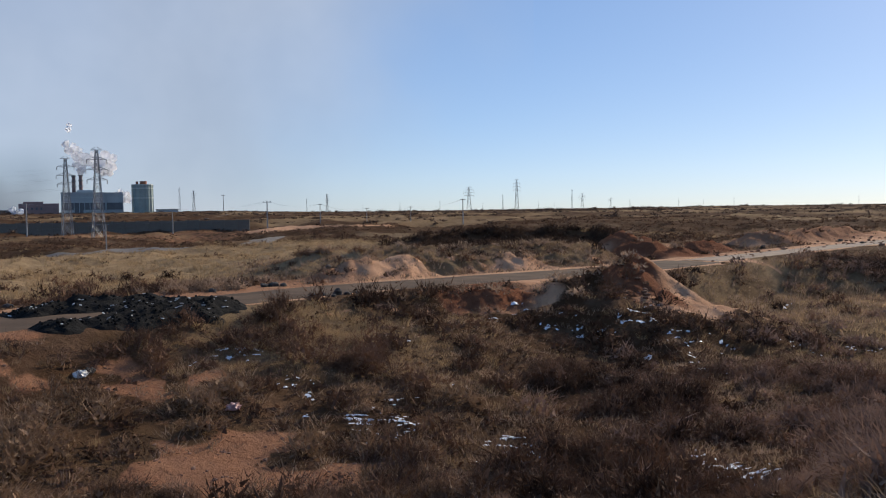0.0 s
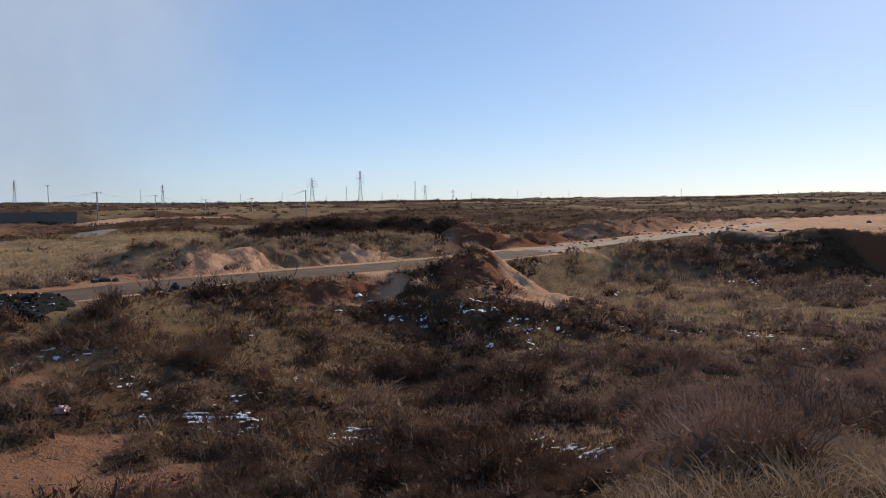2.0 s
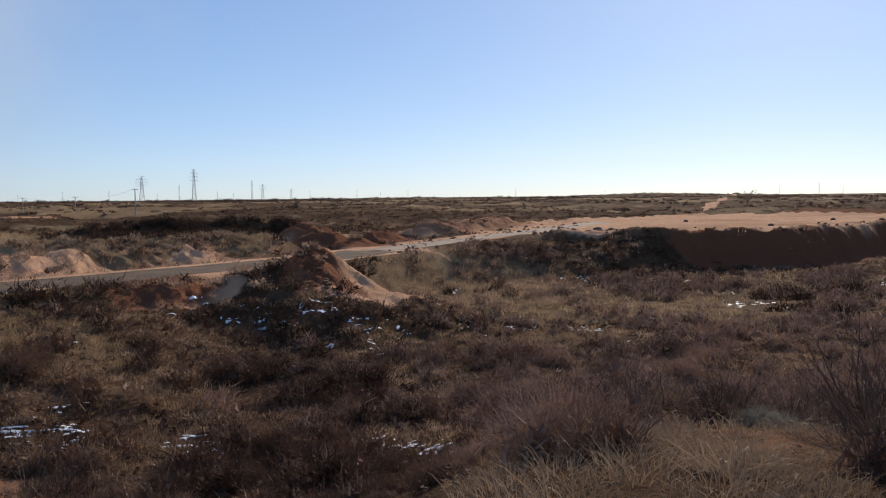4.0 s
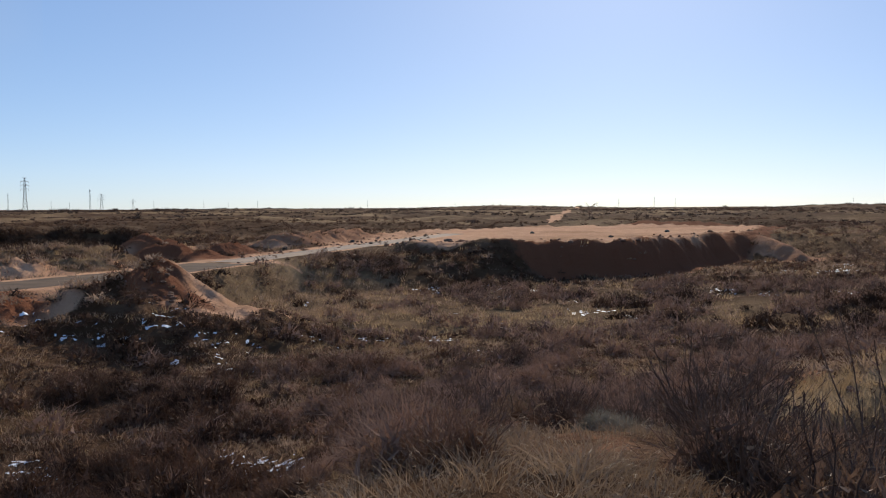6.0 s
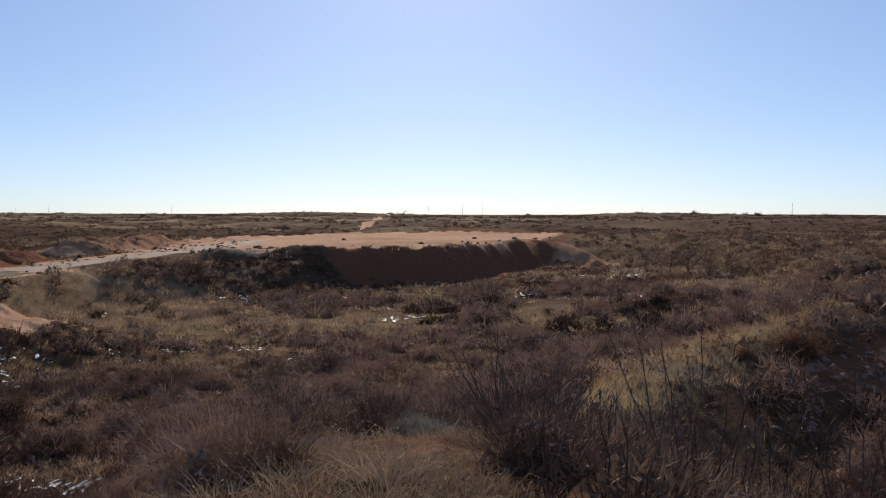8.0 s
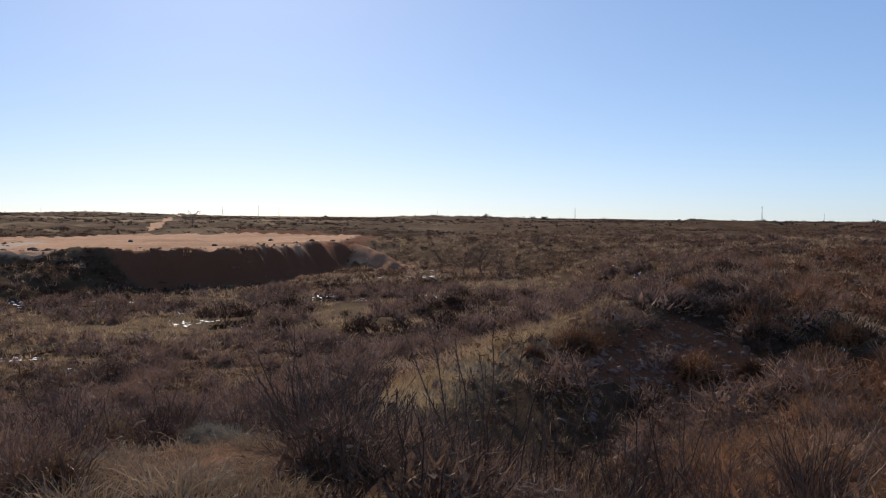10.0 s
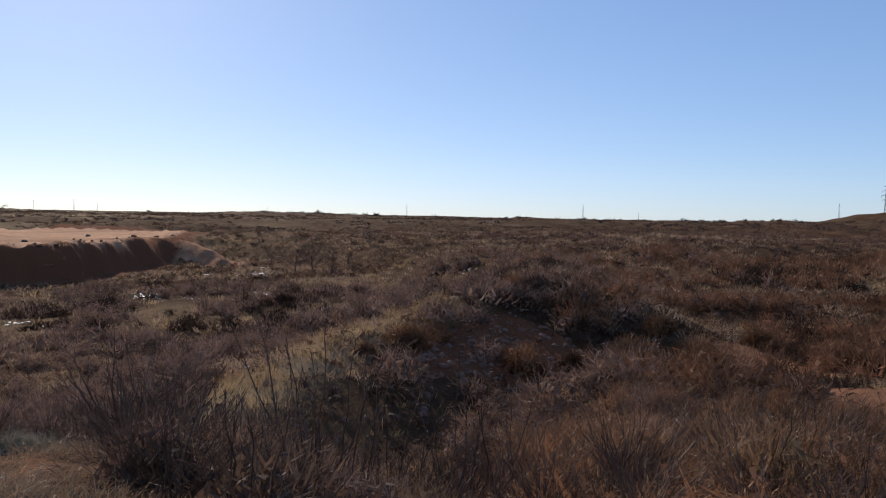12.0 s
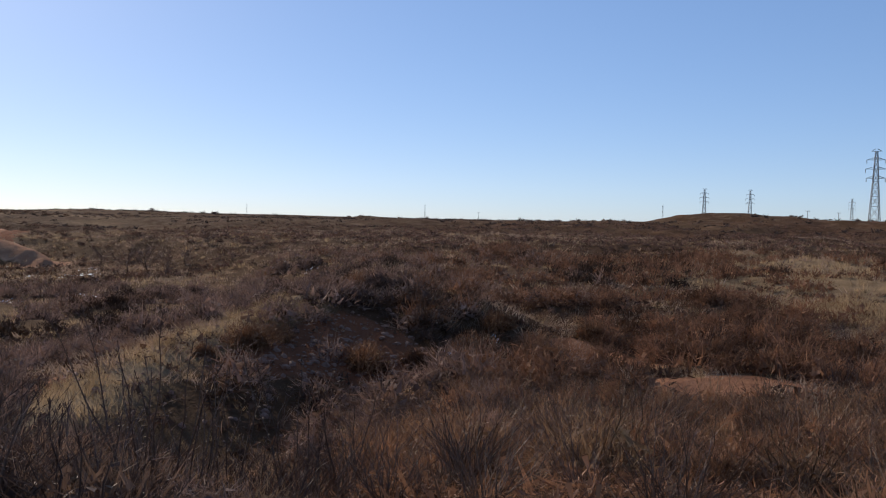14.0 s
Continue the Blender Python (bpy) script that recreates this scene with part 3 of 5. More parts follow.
def fuzz(count, wide, tall, length, width, seed):
    """A rounded bush: fine shoots fanning up and out from its foot, round a dense heart."""
    g = np.random.default_rng(seed)
    ang, up = g.uniform(0, 2 * np.pi, count), np.arccos(g.uniform(0.05, 1.0, count))
    lump = 1 + 0.2 * np.sin(2 * ang + seed) * np.sin(up) + 0.16 * np.sin(5 * ang + 2 * seed) * np.sin(up)
    q = g.uniform(0.3, 1.0, count) ** 0.5 * lump
    out = np.stack([np.sin(up) * np.cos(ang), np.sin(up) * np.sin(ang), np.cos(up)], 1)
    p = out * q[:, None] * np.array([wide, wide, tall])
    way = p + np.array([0, 0, 0.3 * tall])
    way = way / np.maximum(np.linalg.norm(way, axis=1), 1e-6)[:, None] + g.normal(0, 0.42, (count, 3))
    ln = length * g.uniform(0.5, 1.5, count)
    base = p - way * (ln * 0.6)[:, None]
    base[:, 2] = np.maximum(base[:, 2], -0.03)
    v = [ribbons(base, p + way * (ln * 0.4)[:, None], 0.0, width, g, 1)]
    m = max(count // 4, 3)
    t2 = out[:m] * np.array([wide, wide, tall]) * g.uniform(0.3, 0.72, m)[:, None]
    lean = g.normal(0, 0.085, (m, 3)) * wide + np.array([0, 0, 0.1 * tall])
    low = t2 - lean
    low[:, 2] = np.maximum(low[:, 2], -0.05)
    v.append(ribbons(low, t2 + lean, 0.0, min(width * 5.5, 0.26 * wide), g, 1))
    return joined(v)


def tuft(count, tall, wide, lean, width, seed, segs=2):
    """A grass tuft whose blades arch outwards."""
    g = np.random.default_rng(seed)
    ang, rad = g.uniform(0, 2 * np.pi, count), wide * np.sqrt(g.uniform(0, 1, count))
    base = np.stack([rad * np.cos(ang), rad * np.sin(ang), np.full(count, -0.04)], 1)
    h = tall * g.uniform(0.4, 1.0, count)
    o = ang + g.normal(0, 0.8, count)
    out = lean * g.uniform(0.1, 1.0, count) * h
    tip = base + np.stack([np.cos(o) * out, np.sin(o) * out, h], 1)
    return ribbons(base, tip, 0.12 * tall * lean, width, g, segs)


def tube(path, r0, r1):
    """A three-sided tapered stem along a path."""
    n = len(path)
    rad = np.linspace(r0, r1, n)
    vs = []
    for k in range(3):
        a = 2.094 * k
        vs.append(path + np.stack([np.cos(a) * rad, np.sin(a) * rad, rad * 0], 1))
    i = np.arange(n - 1)
    ts = []
    for k in range(3):
        p, q = k * n, ((k + 1) % 3) * n
        ts += [np.stack([p + i, q + i, q + i + 1], 1), np.stack([p + i, q + i + 1, p + i + 1], 1)]
    return np.concatenate(vs), np.concatenate(ts)


def leafless(stems, tall, open_, twigs, seed):
    """A leafless shrub: stems fanning from one foot, and the fine twigs on them."""
    g = np.random.default_rng(seed)
    wood, bases, tips = [], [], []
    for _ in range(stems):
        a, lean = g.uniform(0, 6.283), open_ * np.sqrt(g.uniform(0, 1))
        h = tall * g.uniform(0.55, 1.0) * (1 - 0.25 * lean)
        s = np.linspace(0, 1, 5)
        reach = lean * h * (0.55 * s + 0.45 * s ** 2)
        w = g.normal(0, 0.035, (5, 2)).cumsum(0) * tall
        p = np.stack([0.12 * np.cos(a) + reach * np.cos(a) + w[:, 0], 0.12 * np.sin(a) + reach * np.sin(a) + w[:, 1], h * s - 0.08], 1)
        wood.append(tube(p, 0.006 + 0.004 * tall * g.uniform(0.4, 1), 0.002))
        for _ in range(twigs):
            f = g.uniform(0.2, 0.97)
            k = min(int(f * 4), 3)
            b = p[k] + (p[k + 1] - p[k]) * (f * 4 - k)
            d = p[k + 1] - p[k]
            d = d / np.linalg.norm(d) + g.normal(0, 0.3, 3)
            ln = tall * g.uniform(0.08, 0.26) * (1.25 - f)
            bases.append(b)
            tips.append(b + d / np.linalg.norm(d) * ln)
    return joined(wood), ribbons(np.array(bases), np.array(tips), 0.01, 0.009, g)


def weed(seed):
    """Two or three tall stiff stalks set with short buds."""
    g = np.random.default_rng(seed)
    wood, bases, tips = [], [], []
    for q in range(int(g.integers(2, 4))):
        a, h = g.uniform(0, 6.283), g.uniform(1.2, 1.7)
        s = np.linspace(0, 1, 8)
        lean = g.uniform(0.1, 0.5)
        w = g.normal(0, 0.02, (8, 2)).cumsum(0)
        p = np.stack([lean * h * s * np.cos(a) + w[:, 0], lean * h * s * np.sin(a) + w[:, 1], h * s - 0.05], 1)
        wood.append(tube(p, 0.0095, 0.0035))
        for _ in range(46):
            f = g.uniform(0.1, 0.99) * 6.99
            k = int(f)
            b = p[k] + (p[k + 1] - p[k]) * (f - k)
            bases.append(b)
            tips.append(b + np.array([*g.normal(0, 0.022, 2), g.uniform(0.01, 0.05)]))
    return joined(wood), ribbons(np.array(bases), np.array(tips), 0.0, 0.012, g)


def plume(seed):
    """A grass stalk that bends over into a soft pale plume."""
    g = np.random.default_rng(seed)
    s = np.linspace(0, 1, 14)
    p = np.stack([0.05 * s + 0.2 * np.maximum(s - 0.72, 0) ** 1.2 * 4, 0 * s, 0.62 * s - 0.5 * np.maximum(s - 0.78, 0) ** 1.5 * 2.2], 1)
    k = g.uniform(0.72, 1.0, 260) * 12.99
    i = k.astype(int)
    b = p[i] + (p[i + 1] - p[i]) * (k - i)[:, None]
    return tube(p, 0.003, 0.0015), ribbons(b, b + g.normal(0, 0.016, (260, 3)) + np.array([0.02, 0, -0.004]), 0.0, 0.004, g)


def bare_tree(tall, seed):
    """A small leafless tree: trunk, limbs and a crown of twigs."""
    g = np.random.default_rng(seed)
    s = np.linspace(0, 1, 6)
    trunk = np.stack([0.05 * tall * np.sin(3 * s), 0.03 * tall * s, 0.55 * tall * s - 0.1], 1)
    limbs, bases, tips = [], [], []
    for q in range(16):
        f = g.uniform(0.15, 1.0)
        b = trunk[min(int(f * 5), 4)]
        a, up = g.uniform(0, 6.283), g.uniform(0.5, 1.2)
        d = np.array([np.cos(a), np.sin(a), up])
        ln = tall * g.uniform(0.3, 0.5)
        path = b + d / np.linalg.norm(d) * ln * s[:, None] + g.normal(0, 0.015 * tall, (6, 3)).cumsum(0) * s[:, None]
        limbs.append(tube(path, 0.009 * tall, 0.003 * tall))
        for _ in range(26):
            k = int(g.integers(1, 6))
            e = d + g.normal(0, 0.6, 3)
            bases.append(path[k])
            tips.append(path[k] + e / np.linalg.norm(e) * tall * g.uniform(0.07, 0.2))
    return tube(trunk, 0.022 * tall, 0.01 * tall), joined(limbs), ribbons(np.array(bases), np.array(tips), 0.0, 0.008 * tall, g)


def scatter(name, forms, x, y, size, mat, label, category):
    """Many copies of a few small forms, joined into one mesh of growth."""
    z = height(x, y)
    vs, ts, base = [], [], 0
    pick = rng.integers(0, len(forms), len(x))
    for k, (v, t) in enumerate(forms):
        w = np.where(pick == k)[0]
        if not len(w):
            continue
        turn, s = rng.uniform(0, 6.283, len(w)), size[w]
        c, sn = np.cos(turn)[:, None], np.sin(turn)[:, None]
        tall = s * rng.uniform(0.8, 1.2, len(w))
        X = (v[:, 0] * c - v[:, 1] * sn) * s[:, None] + x[w][:, None]
        Y = (v[:, 0] * sn + v[:, 1] * c) * s[:, None] + y[w][:, None]
        Z = v[:, 2] * tall[:, None] + z[w][:, None]
        vs.append(np.stack([X, Y, Z], 2).reshape(-1, 3))
        ts.append((t[None] + base + (np.arange(len(w)) * len(v))[:, None, None]).reshape(-1, 3))
        base += len(w) * len(v)
    ob = new(name, mesh_from(name, np.concatenate(vs), np.concatenate(ts), mat))
    return tagged(ob, label, category, kind="stuff")


def spots(count, r0, r1, a0=-108, a1=32):
    """Random places in the sector before the view point, even by area."""
    r = np.sqrt(rng.uniform(r0 * r0, r1 * r1, count))
    a = np.radians(rng.uniform(a0, a1, count))
    return -r * np.sin(a), r * np.cos(a)


def kept(x, y, chance):
    k = rng.uniform(0, 1, len(x)) < chance
    return x[k], y[k]


def off_road(x, y):
    d, _ = along(x, y, ROAD + TRACK[1:])
    d2, _ = along(x, y, FAR_ROAD)
    return step(4.0, 5.2, d) * step(3.0, 4.5, d2) * step(1.0, -1.5, inside(x, y, PLATFORM)) * coal_free(x, y)


SNOW_SPOTS = [  # bearing, reach, width
    (-4.6, 52.1, 1.7), (-3.3, 50.6, 1.1), (-7.5, 53.1, 0.6), (-7.8, 50.6, 1.9), (-9.1, 48.8, 1.6), (-6.7, 50.0, 0.8), (-10.4, 49.6, 1.1), (-8.2, 48.0, 0.8),
    (-11.8, 52.4, 1.4), (-12.5, 50.9, 1.7), (-13.7, 53.0, 0.9), (-14.6, 50.1, 1.6), (-15.1, 49.7, 1.4), (-16.7, 50.5, 2.1), (-18.0, 50.4, 1.1), (-15.6, 47.5, 1.3),
    (-16.8, 44.2, 1.2), (-13.0, 46.8, 0.6), (-22.2, 52.1, 2.4), (-23.7, 58.3, 1.0), (-25.5, 52.0, 1.4), (-21.3, 73.9, 1.2), (13.4, 39.7, 1.5), (16.2, 38.3, 0.6),
    (9.9, 35.5, 1.1), (9.0, 34.1, 0.7), (9.0, 31.9, 0.6), (2.5, 43.0, 0.4), (3.5, 33.8, 0.7), (1.8, 33.9, 0.5), (5.5, 31.7, 1.0), (3.1, 30.9, 1.2),
    (5.5, 30.5, 0.5), (-0.8, 36.3, 0.9), (1.7, 28.7, 0.9), (5.0, 29.6, 0.5), (-5.0, 29.1, 1.7), (-6.1, 27.3, 1.1), (-8.9, 29.1, 1.3), (-10.3, 28.9, 0.9),
    (-10.5, 32.8, 0.4), (-2.2, 27.1, 0.9), (-16.3, 28.1, 0.9), (-17.3, 27.8, 0.7), (-18.3, 26.2, 1.4), (-19.7, 25.7, 1.0), (-21.9, 25.2, 0.6), (-11.7, 28.5, 0.7),
    (-28.5, 85.1, 1.2), (-29.8, 85.0, 1.9), (-30.9, 67.0, 0.9), (-23.4, 58.6, 0.8), (-34.3, 56.8, 0.6), (-29.1, 54.6, 1.2), (-31.1, 51.4, 1.1), (-33.3, 86.7, 2.8),
    (-34.6, 79.0, 1.7), (-35.7, 83.8, 2.3), (-38.1, 79.6, 1.7), (-39.2, 77.0, 2.1), (-38.8, 68.1, 2.2), (-40.5, 68.7, 1.5), (-42.4, 65.6, 1.4), (-41.7, 73.6, 1.6),
    (-43.5, 82.7, 1.4), (-48.3, 83.8, 2.7), (-50.6, 81.2, 1.8), (-50.4, 123.7, 2.0), (-54.3, 105.4, 3.5), (-54.6, 111.3, 2.4), (-54.2, 83.2, 1.8), (-55.3, 78.6, 1.3),
    (-51.5, 105.4, 1.7), (-66.0, 88.1, 1.9), (-68.3, 81.3, 1.8), (-34.3, 57.3, 0.8), (-29.7, 53.4, 1.8), (-32.7, 47.0, 1.5), (-38.6, 41.1, 0.4), (-74.4, 27.9, 0.4),
    (-77.0, 28.2, 0.5), (-75.6, 26.7, 0.4), (-79.4, 29.9, 0.8), (-75.4, 27.2, 0.3), (-81.5, 27.7, 0.4), (-86.2, 33.4, 0.4)]
COAL_HEAPS = [([(25.3, 47.0, 0.5), (21.5, 48.5, 0.75), (18.2, 50.5, 0.4)], 0.36), ([(24.0, 41.0, 0.35), (20.0, 42.8, 0.65), (16.5, 45.0, 0.75), (14.0, 46.0, 0.5)], 0.4)]


def coal_free(x, y):
    out = np.ones(x.shape)
    for line, _ in COAL_HEAPS:
        d, _ = along(x, y, line)
        out = out * step(1.8, 2.6, d)
    return out


def snow_free(x, y):
    """Little grows through the snow patches."""
    out = np.ones(x.shape)
    for b, q, w in SNOW_SPOTS:
        cx, cy = at(b, q)
        out = np.minimum(out, (0.12 if w > 0.8 and q < 40 else 0.6) + step(0.25, 0.65, np.hypot(x - cx, y - cy) / w))
    return out


def hay_patch(x, y):
    """The open grassy spot on the dune before the view point."""
    a, r = np.degrees(np.arctan2(-x, y)), np.hypot(x, y)
    return step(-45, -43, a) * step(-32, -34, a) * step(13.5, 12, r) * step(-0.35, 0.05, rough(x, y, 2.2, 62, 3))


def grow():
    # rusty rounded scrub by distance, coarser further off
    for r0, r1, count, form, least in ((7, 21, 260, (800, 0.13, 0.008), 0.3), (21, 46, 4300, (220, 0.15, 0.015), 0.05), (46, 92, 9800, (60, 0.22, 0.034), 0.06)):
        forms = [fuzz(form[0], 0.62, 0.58, form[1], form[2], 100 + k + int(r0)) for k in range(6)]
        x, y = spots(count, r0, r1)
        if r0 == 21:  # thick growth in the foot of the hollow
            x2, y2 = spots(900, 23, 44, -15, 13)
            x, y = np.append(x, x2), np.append(y, y2)
        clump = least + (1 - least) * step(-0.06, 0.1, rough(x, y, 4.5, 51, 3))
        x, y = kept(x, y, clump * (1 - bare(x, y)) * off_road(x, y) * (1 - 0.9 * straw(x, y)) * (1 - hay_patch(x, y)) * snow_free(x, y) * (1 - 0.75 * grassy_bank(x, y)) * (1 - 0.85 * open_slope(x, y)))
        size = rng.uniform(0.35, 1.0, len(x)) ** 1.5 * 2.0 * (1.0 if r0 > 10 else 0.7)
        bearing = np.degrees(np.arctan2(-x, y)) + rng.normal(0, 6, len(x))
        right, left = bearing < -78, bearing > -20
        middle = ~(right | left)
        dry = left & (bearing > 6) & (np.hypot(x, y) < 36)
        if dry.any():
            scatter("pale_scrub", forms, x[dry], y[dry], size[dry], BUSH, "pale brown dry scrub on the sandy slope", "scrub")
        left = left & ~dry
        scatter("rusty_scrub", forms, x[left], y[left], size[left], RUSTY, "low rounded rusty-brown dry scrub covering the hollow", "scrub")
        scatter("brown_scrub", forms, x[middle], y[middle], size[middle], BROWN, "low rounded faded-brown dry scrub in the hollow", "scrub")
        if r0 < 10:
            forms = [joined(leafless(16, 0.7, 0.95, 14, 120 + k)) for k in range(6)]
        scatter("orange_scrub", forms, x[right], y[right], size[right], ORANGE, "low rounded orange-brown dry scrub on the dune", "scrub")
    # darker leafless thickets
    forms = [joined(leafless(11, 1.1, 0.8, 7, 130 + k)) for k in range(4)]
    x, y = spots(900, 21, 44)
    x, y = kept(x, y, step(0.05, 0.4, rough(x, y, 8, 52, 3)) * (1 - bare(x, y)) * off_road(x, y) * (1 - straw(x, y)))
    scatter("dark_thicket", forms, x, y, rng.uniform(0.7, 1.3, len(x)), TWIG, "dark leafless twiggy thickets in the hollow", "scrub")
    forms = [fuzz(90, 0.8, 0.72, 0.2, 0.045, 150 + k) for k in range(4)]
    x, y = spots(3000, 44, 100)
    # extra brush that darkens the shaded near side of the far bank
    x2, y2 = spots(620, 108, 122, -11.5, 4)
    x4, y4 = spots(60, 54, 60, 13.5, 17.5)
    x3, y3 = spots(90, 84, 100, -34, -20)
    x, y = np.concatenate([x, x2, x3, x4]), np.concatenate([y, y2, y3, y4])
    x, y = kept(x, y, np.maximum(step(0.0, 0.4, rough(x, y, 12, 55, 3)), step(84, 86, np.hypot(x, y)) * step(-37, -34, np.degrees(np.arctan2(-x, y)))) * (1 - bare(x, y)) * off_road(x, y) * (1 - straw(x, y)) * (1 - 0.85 * grassy_bank(x, y)))
    size = rng.uniform(0.7, 1.5, len(x)) * np.where((np.hypot(x, y) > 82) & (np.degrees(np.arctan2(-x, y)) < -18), 0.55, 1.0)
    scatter("dark_thicket", forms, x, y, size, THICKET, "dark leafless twiggy thickets on the banks", "scrub")
    # pale grass
    forms = [tuft(34, 0.4, 0.22, 0.9, 0.014, 140 + k, 1) for k in range(5)]
    x, y = spots(15000, 14, 52)
    x, y = kept(x, y, (0.07 + 0.93 * straw(x, y)) * (1 - 0.8 * bare(x, y)) * off_road(x, y))
    scatter("dry_grass", forms, x, y, rng.uniform(0.5, 1.3, len(x)) * (1 + 0.7 * straw(x, y)) * (0.6 + 0.4 * step(32, 38, np.hypot(x, y))), STRAW, "pale straw-coloured dry grass tufts", "grass")
    forms = [tuft(14, 0.5, 0.4, 0.9, 0.06, 145 + k, 1) for k in range(5)]
    x, y = spots(26000, 50, 160)
    x, y = kept(x, y, (0.12 + 0.88 * straw(x, y)) * (1 - 0.9 * bare(x, y)) * off_road(x, y))
    scatter("dry_grass", forms, x, y, rng.uniform(0.5, 1.3, len(x)), STRAW, "pale straw-coloured grass on open ground", "grass")
    # tawny grass between the bushes
    forms = [tuft(16, 0.3, 0.34, 1.3, 0.03, 300 + k, 1) for k in range(5)]
    x, y = spots(15000, 22, 52, -106, 30)
    x, y = kept(x, y, (0.08 + 0.92 * step(0.06, -0.16, rough(x, y, 4.5, 51, 3))) * (0.5 + 0.55 * step(-10, -20, np.degrees(np.arctan2(-x, y)))) * (1 - 0.9 * bare(x, y)) * off_road(x, y))
    scatter("tawny_grass", forms, x, y, rng.uniform(0.6, 1.3, len(x)), TAWNY, "tawny dry grass between the brown bushes", "grass")
    forms = [tuft(9, 0.42, 0.6, 1.2, 0.09, 305 + k, 1) for k in range(5)]
    x, y = spots(17000, 52, 170, -106, -16)
    x, y = kept(x, y, (0.1 + 0.9 * step(0.1, -0.2, rough(x, y, 9.0, 53, 3))) * (1 - 0.9 * bare(x, y)) * off_road(x, y))
    scatter("tawny_grass", forms, x, y, rng.uniform(0.6, 1.4, len(x)), TAWNY, "tawny dry grass over the far side of the hollow", "grass")
    forms = [tuft(14, 0.42, 0.4, 0.9, 0.045, 307 + k, 1) for k in range(5)]
    x, y = spots(7000, 60, 100, -32, 16)
    x, y = kept(x, y, grassy_bank(x, y) * (1 - 0.6 * bare(x, y)) * off_road(x, y))
    scatter("tawny_grass", forms, x, y, rng.uniform(0.5, 1.4, len(x)), TAWNY, "tawny dry grass on the banks beyond the road", "grass")
    forms = [fuzz(46, 0.45, 0.17, 0.1, 0.008, 430 + k) for k in range(4)]
    x, y = spots(560, 6, 15, -108, -52)
    scatter("low_growth", forms, x, y, rng.uniform(0.6, 1.4, len(x)), BUSHORANGE, "low brittle russet growth on the dune", "undergrowth")
    # far scrub, coarse clumps
    forms = [fuzz(11, 0.75, 0.42, 0.42, 0.16, 160 + k) for k in range(5)]
    for r0, r1, count in ((90, 165, 19000), (165, 270, 21000)):
        x, y = spots(count, r0, r1)
        x, y = kept(x, y, (0.25 + 0.75 * step(-0.25, 0.2, rough(x, y, 9, 53, 3))) * (1 - np.minimum(0.92, 1.1 * straw(x, y))) * (1 - bare(x, y)) * off_road(x, y))
        right = np.degrees(np.arctan2(-x, y)) + rng.normal(0, 8, len(x)) < -55
        for name, side, mat, label in (("far_scrub", ~right, FARSCRUB, "distant dark brown scrub on rolling ground"), ("far_orange_scrub", right, FARORANGE, "distant reddish-brown scrub on rising ground")):
            scatter(name, forms, x[side], y[side], rng.uniform(0.5, 1.25, int(side.sum())), mat, label, "scrub")
    forms = [fuzz(9, 1.6, 0.55, 0.55, 0.4, 180 + k) for k in range(4)]
    x, y = spots(20000, 240, 1000)
    x, y = kept(x, y, (0.2 + 0.8 * step(-0.2, 0.3, rough(x, y, 45, 54, 3))) * (1 - bare(x, y)))
    scatter("distant_scrub", forms, x, y, rng.uniform(0.7, 1.7, len(x)), HAZY, "faint dark scrub reaching to the horizon", "scrub")


    # bushes along the skyline
    forms = [fuzz(40, 2.4, 1.7, 1.2, 0.4, 190 + k) for k in range(4)]
    x, y = spots(2600, 650, 1700)
    x, y = kept(x, y, step(0.1, 0.5, rough(x, y, 160, 56, 3)))
    scatter("skyline_bushes", forms, x, y, rng.uniform(0.7, 1.8, len(x)), HAZY, "low dark bushes along the far skyline", "scrub")
    # scrub hanging on the dug banks
    forms = [fuzz(64, 0.7, 0.55, 0.2, 0.034, 410 + k) for k in range(4)]
    x, y = [], []
    for k, count, spread in ((0, 160, 3.0), (14, 130, 2.6), (15, 130, 2.4), (16, 9, 1.4), (17, 7, 1.6), (7, 24, 2.2), (8, 5, 1.2), (2, 10, 2.5), (3, 6, 2.0), (4, 10, 2.5), (5, 34, 3.0), (18, 6, 2.0), (9, 90, 3.0)):
        line = RIDGES[k][0]
        for _ in range(count):
            i, f = int(rng.integers(0, len(line) - 1)), rng.uniform()
            px, py = at(line[i][0] + f * (line[i + 1][0] - line[i][0]), line[i][1] + f * (line[i + 1][1] - line[i][1]))
            x.append(px + rng.normal(0, spread * 0.6))
            y.append(py + rng.normal(0.4, spread * 0.6))
    x, y = kept(np.array(x), np.array(y), off_road(np.array(x), np.array(y)))
    half = rng.uniform(0, 1, len(x)) < 0.35
    for side, mat, label in ((half, RUSTY, "rusty scrub hanging on the dug banks"), (~half, TAWNY, "tawny tufts hanging on the dug banks")):
        scatter("bank_scrub", forms, x[side], y[side], rng.uniform(0.4, 1.5, int(side.sum())), mat, label, "scrub")
    forms = [fuzz(40, 2.2, 1.3, 0.8, 0.22, 195 + k) for k in range(4)]
    x, y = spots(1300, 430, 800, -105, -40)
    x, y = kept(x, y, step(0.0, 0.3, rough(x, y, 60, 59, 3)))
    scatter("skyline_bushes", forms, x, y, rng.uniform(0.5, 1.3, len(x)), FARSCRUB, "low dark bushes along the near skyline", "scrub")
    # low brittle growth and litter between the bushes
    forms = [fuzz(24, 0.55, 0.13, 0.14, 0.024, 175 + k) for k in range(5)]
    x, y = spots(6500, 14, 58)
    x, y = kept(x, y, (1 - bare(x, y)) * off_road(x, y))
    scatter("low_growth", forms, x, y, rng.uniform(0.7, 1.8, len(x)), RUSTY, "low brittle brown growth and fallen stems", "undergrowth")
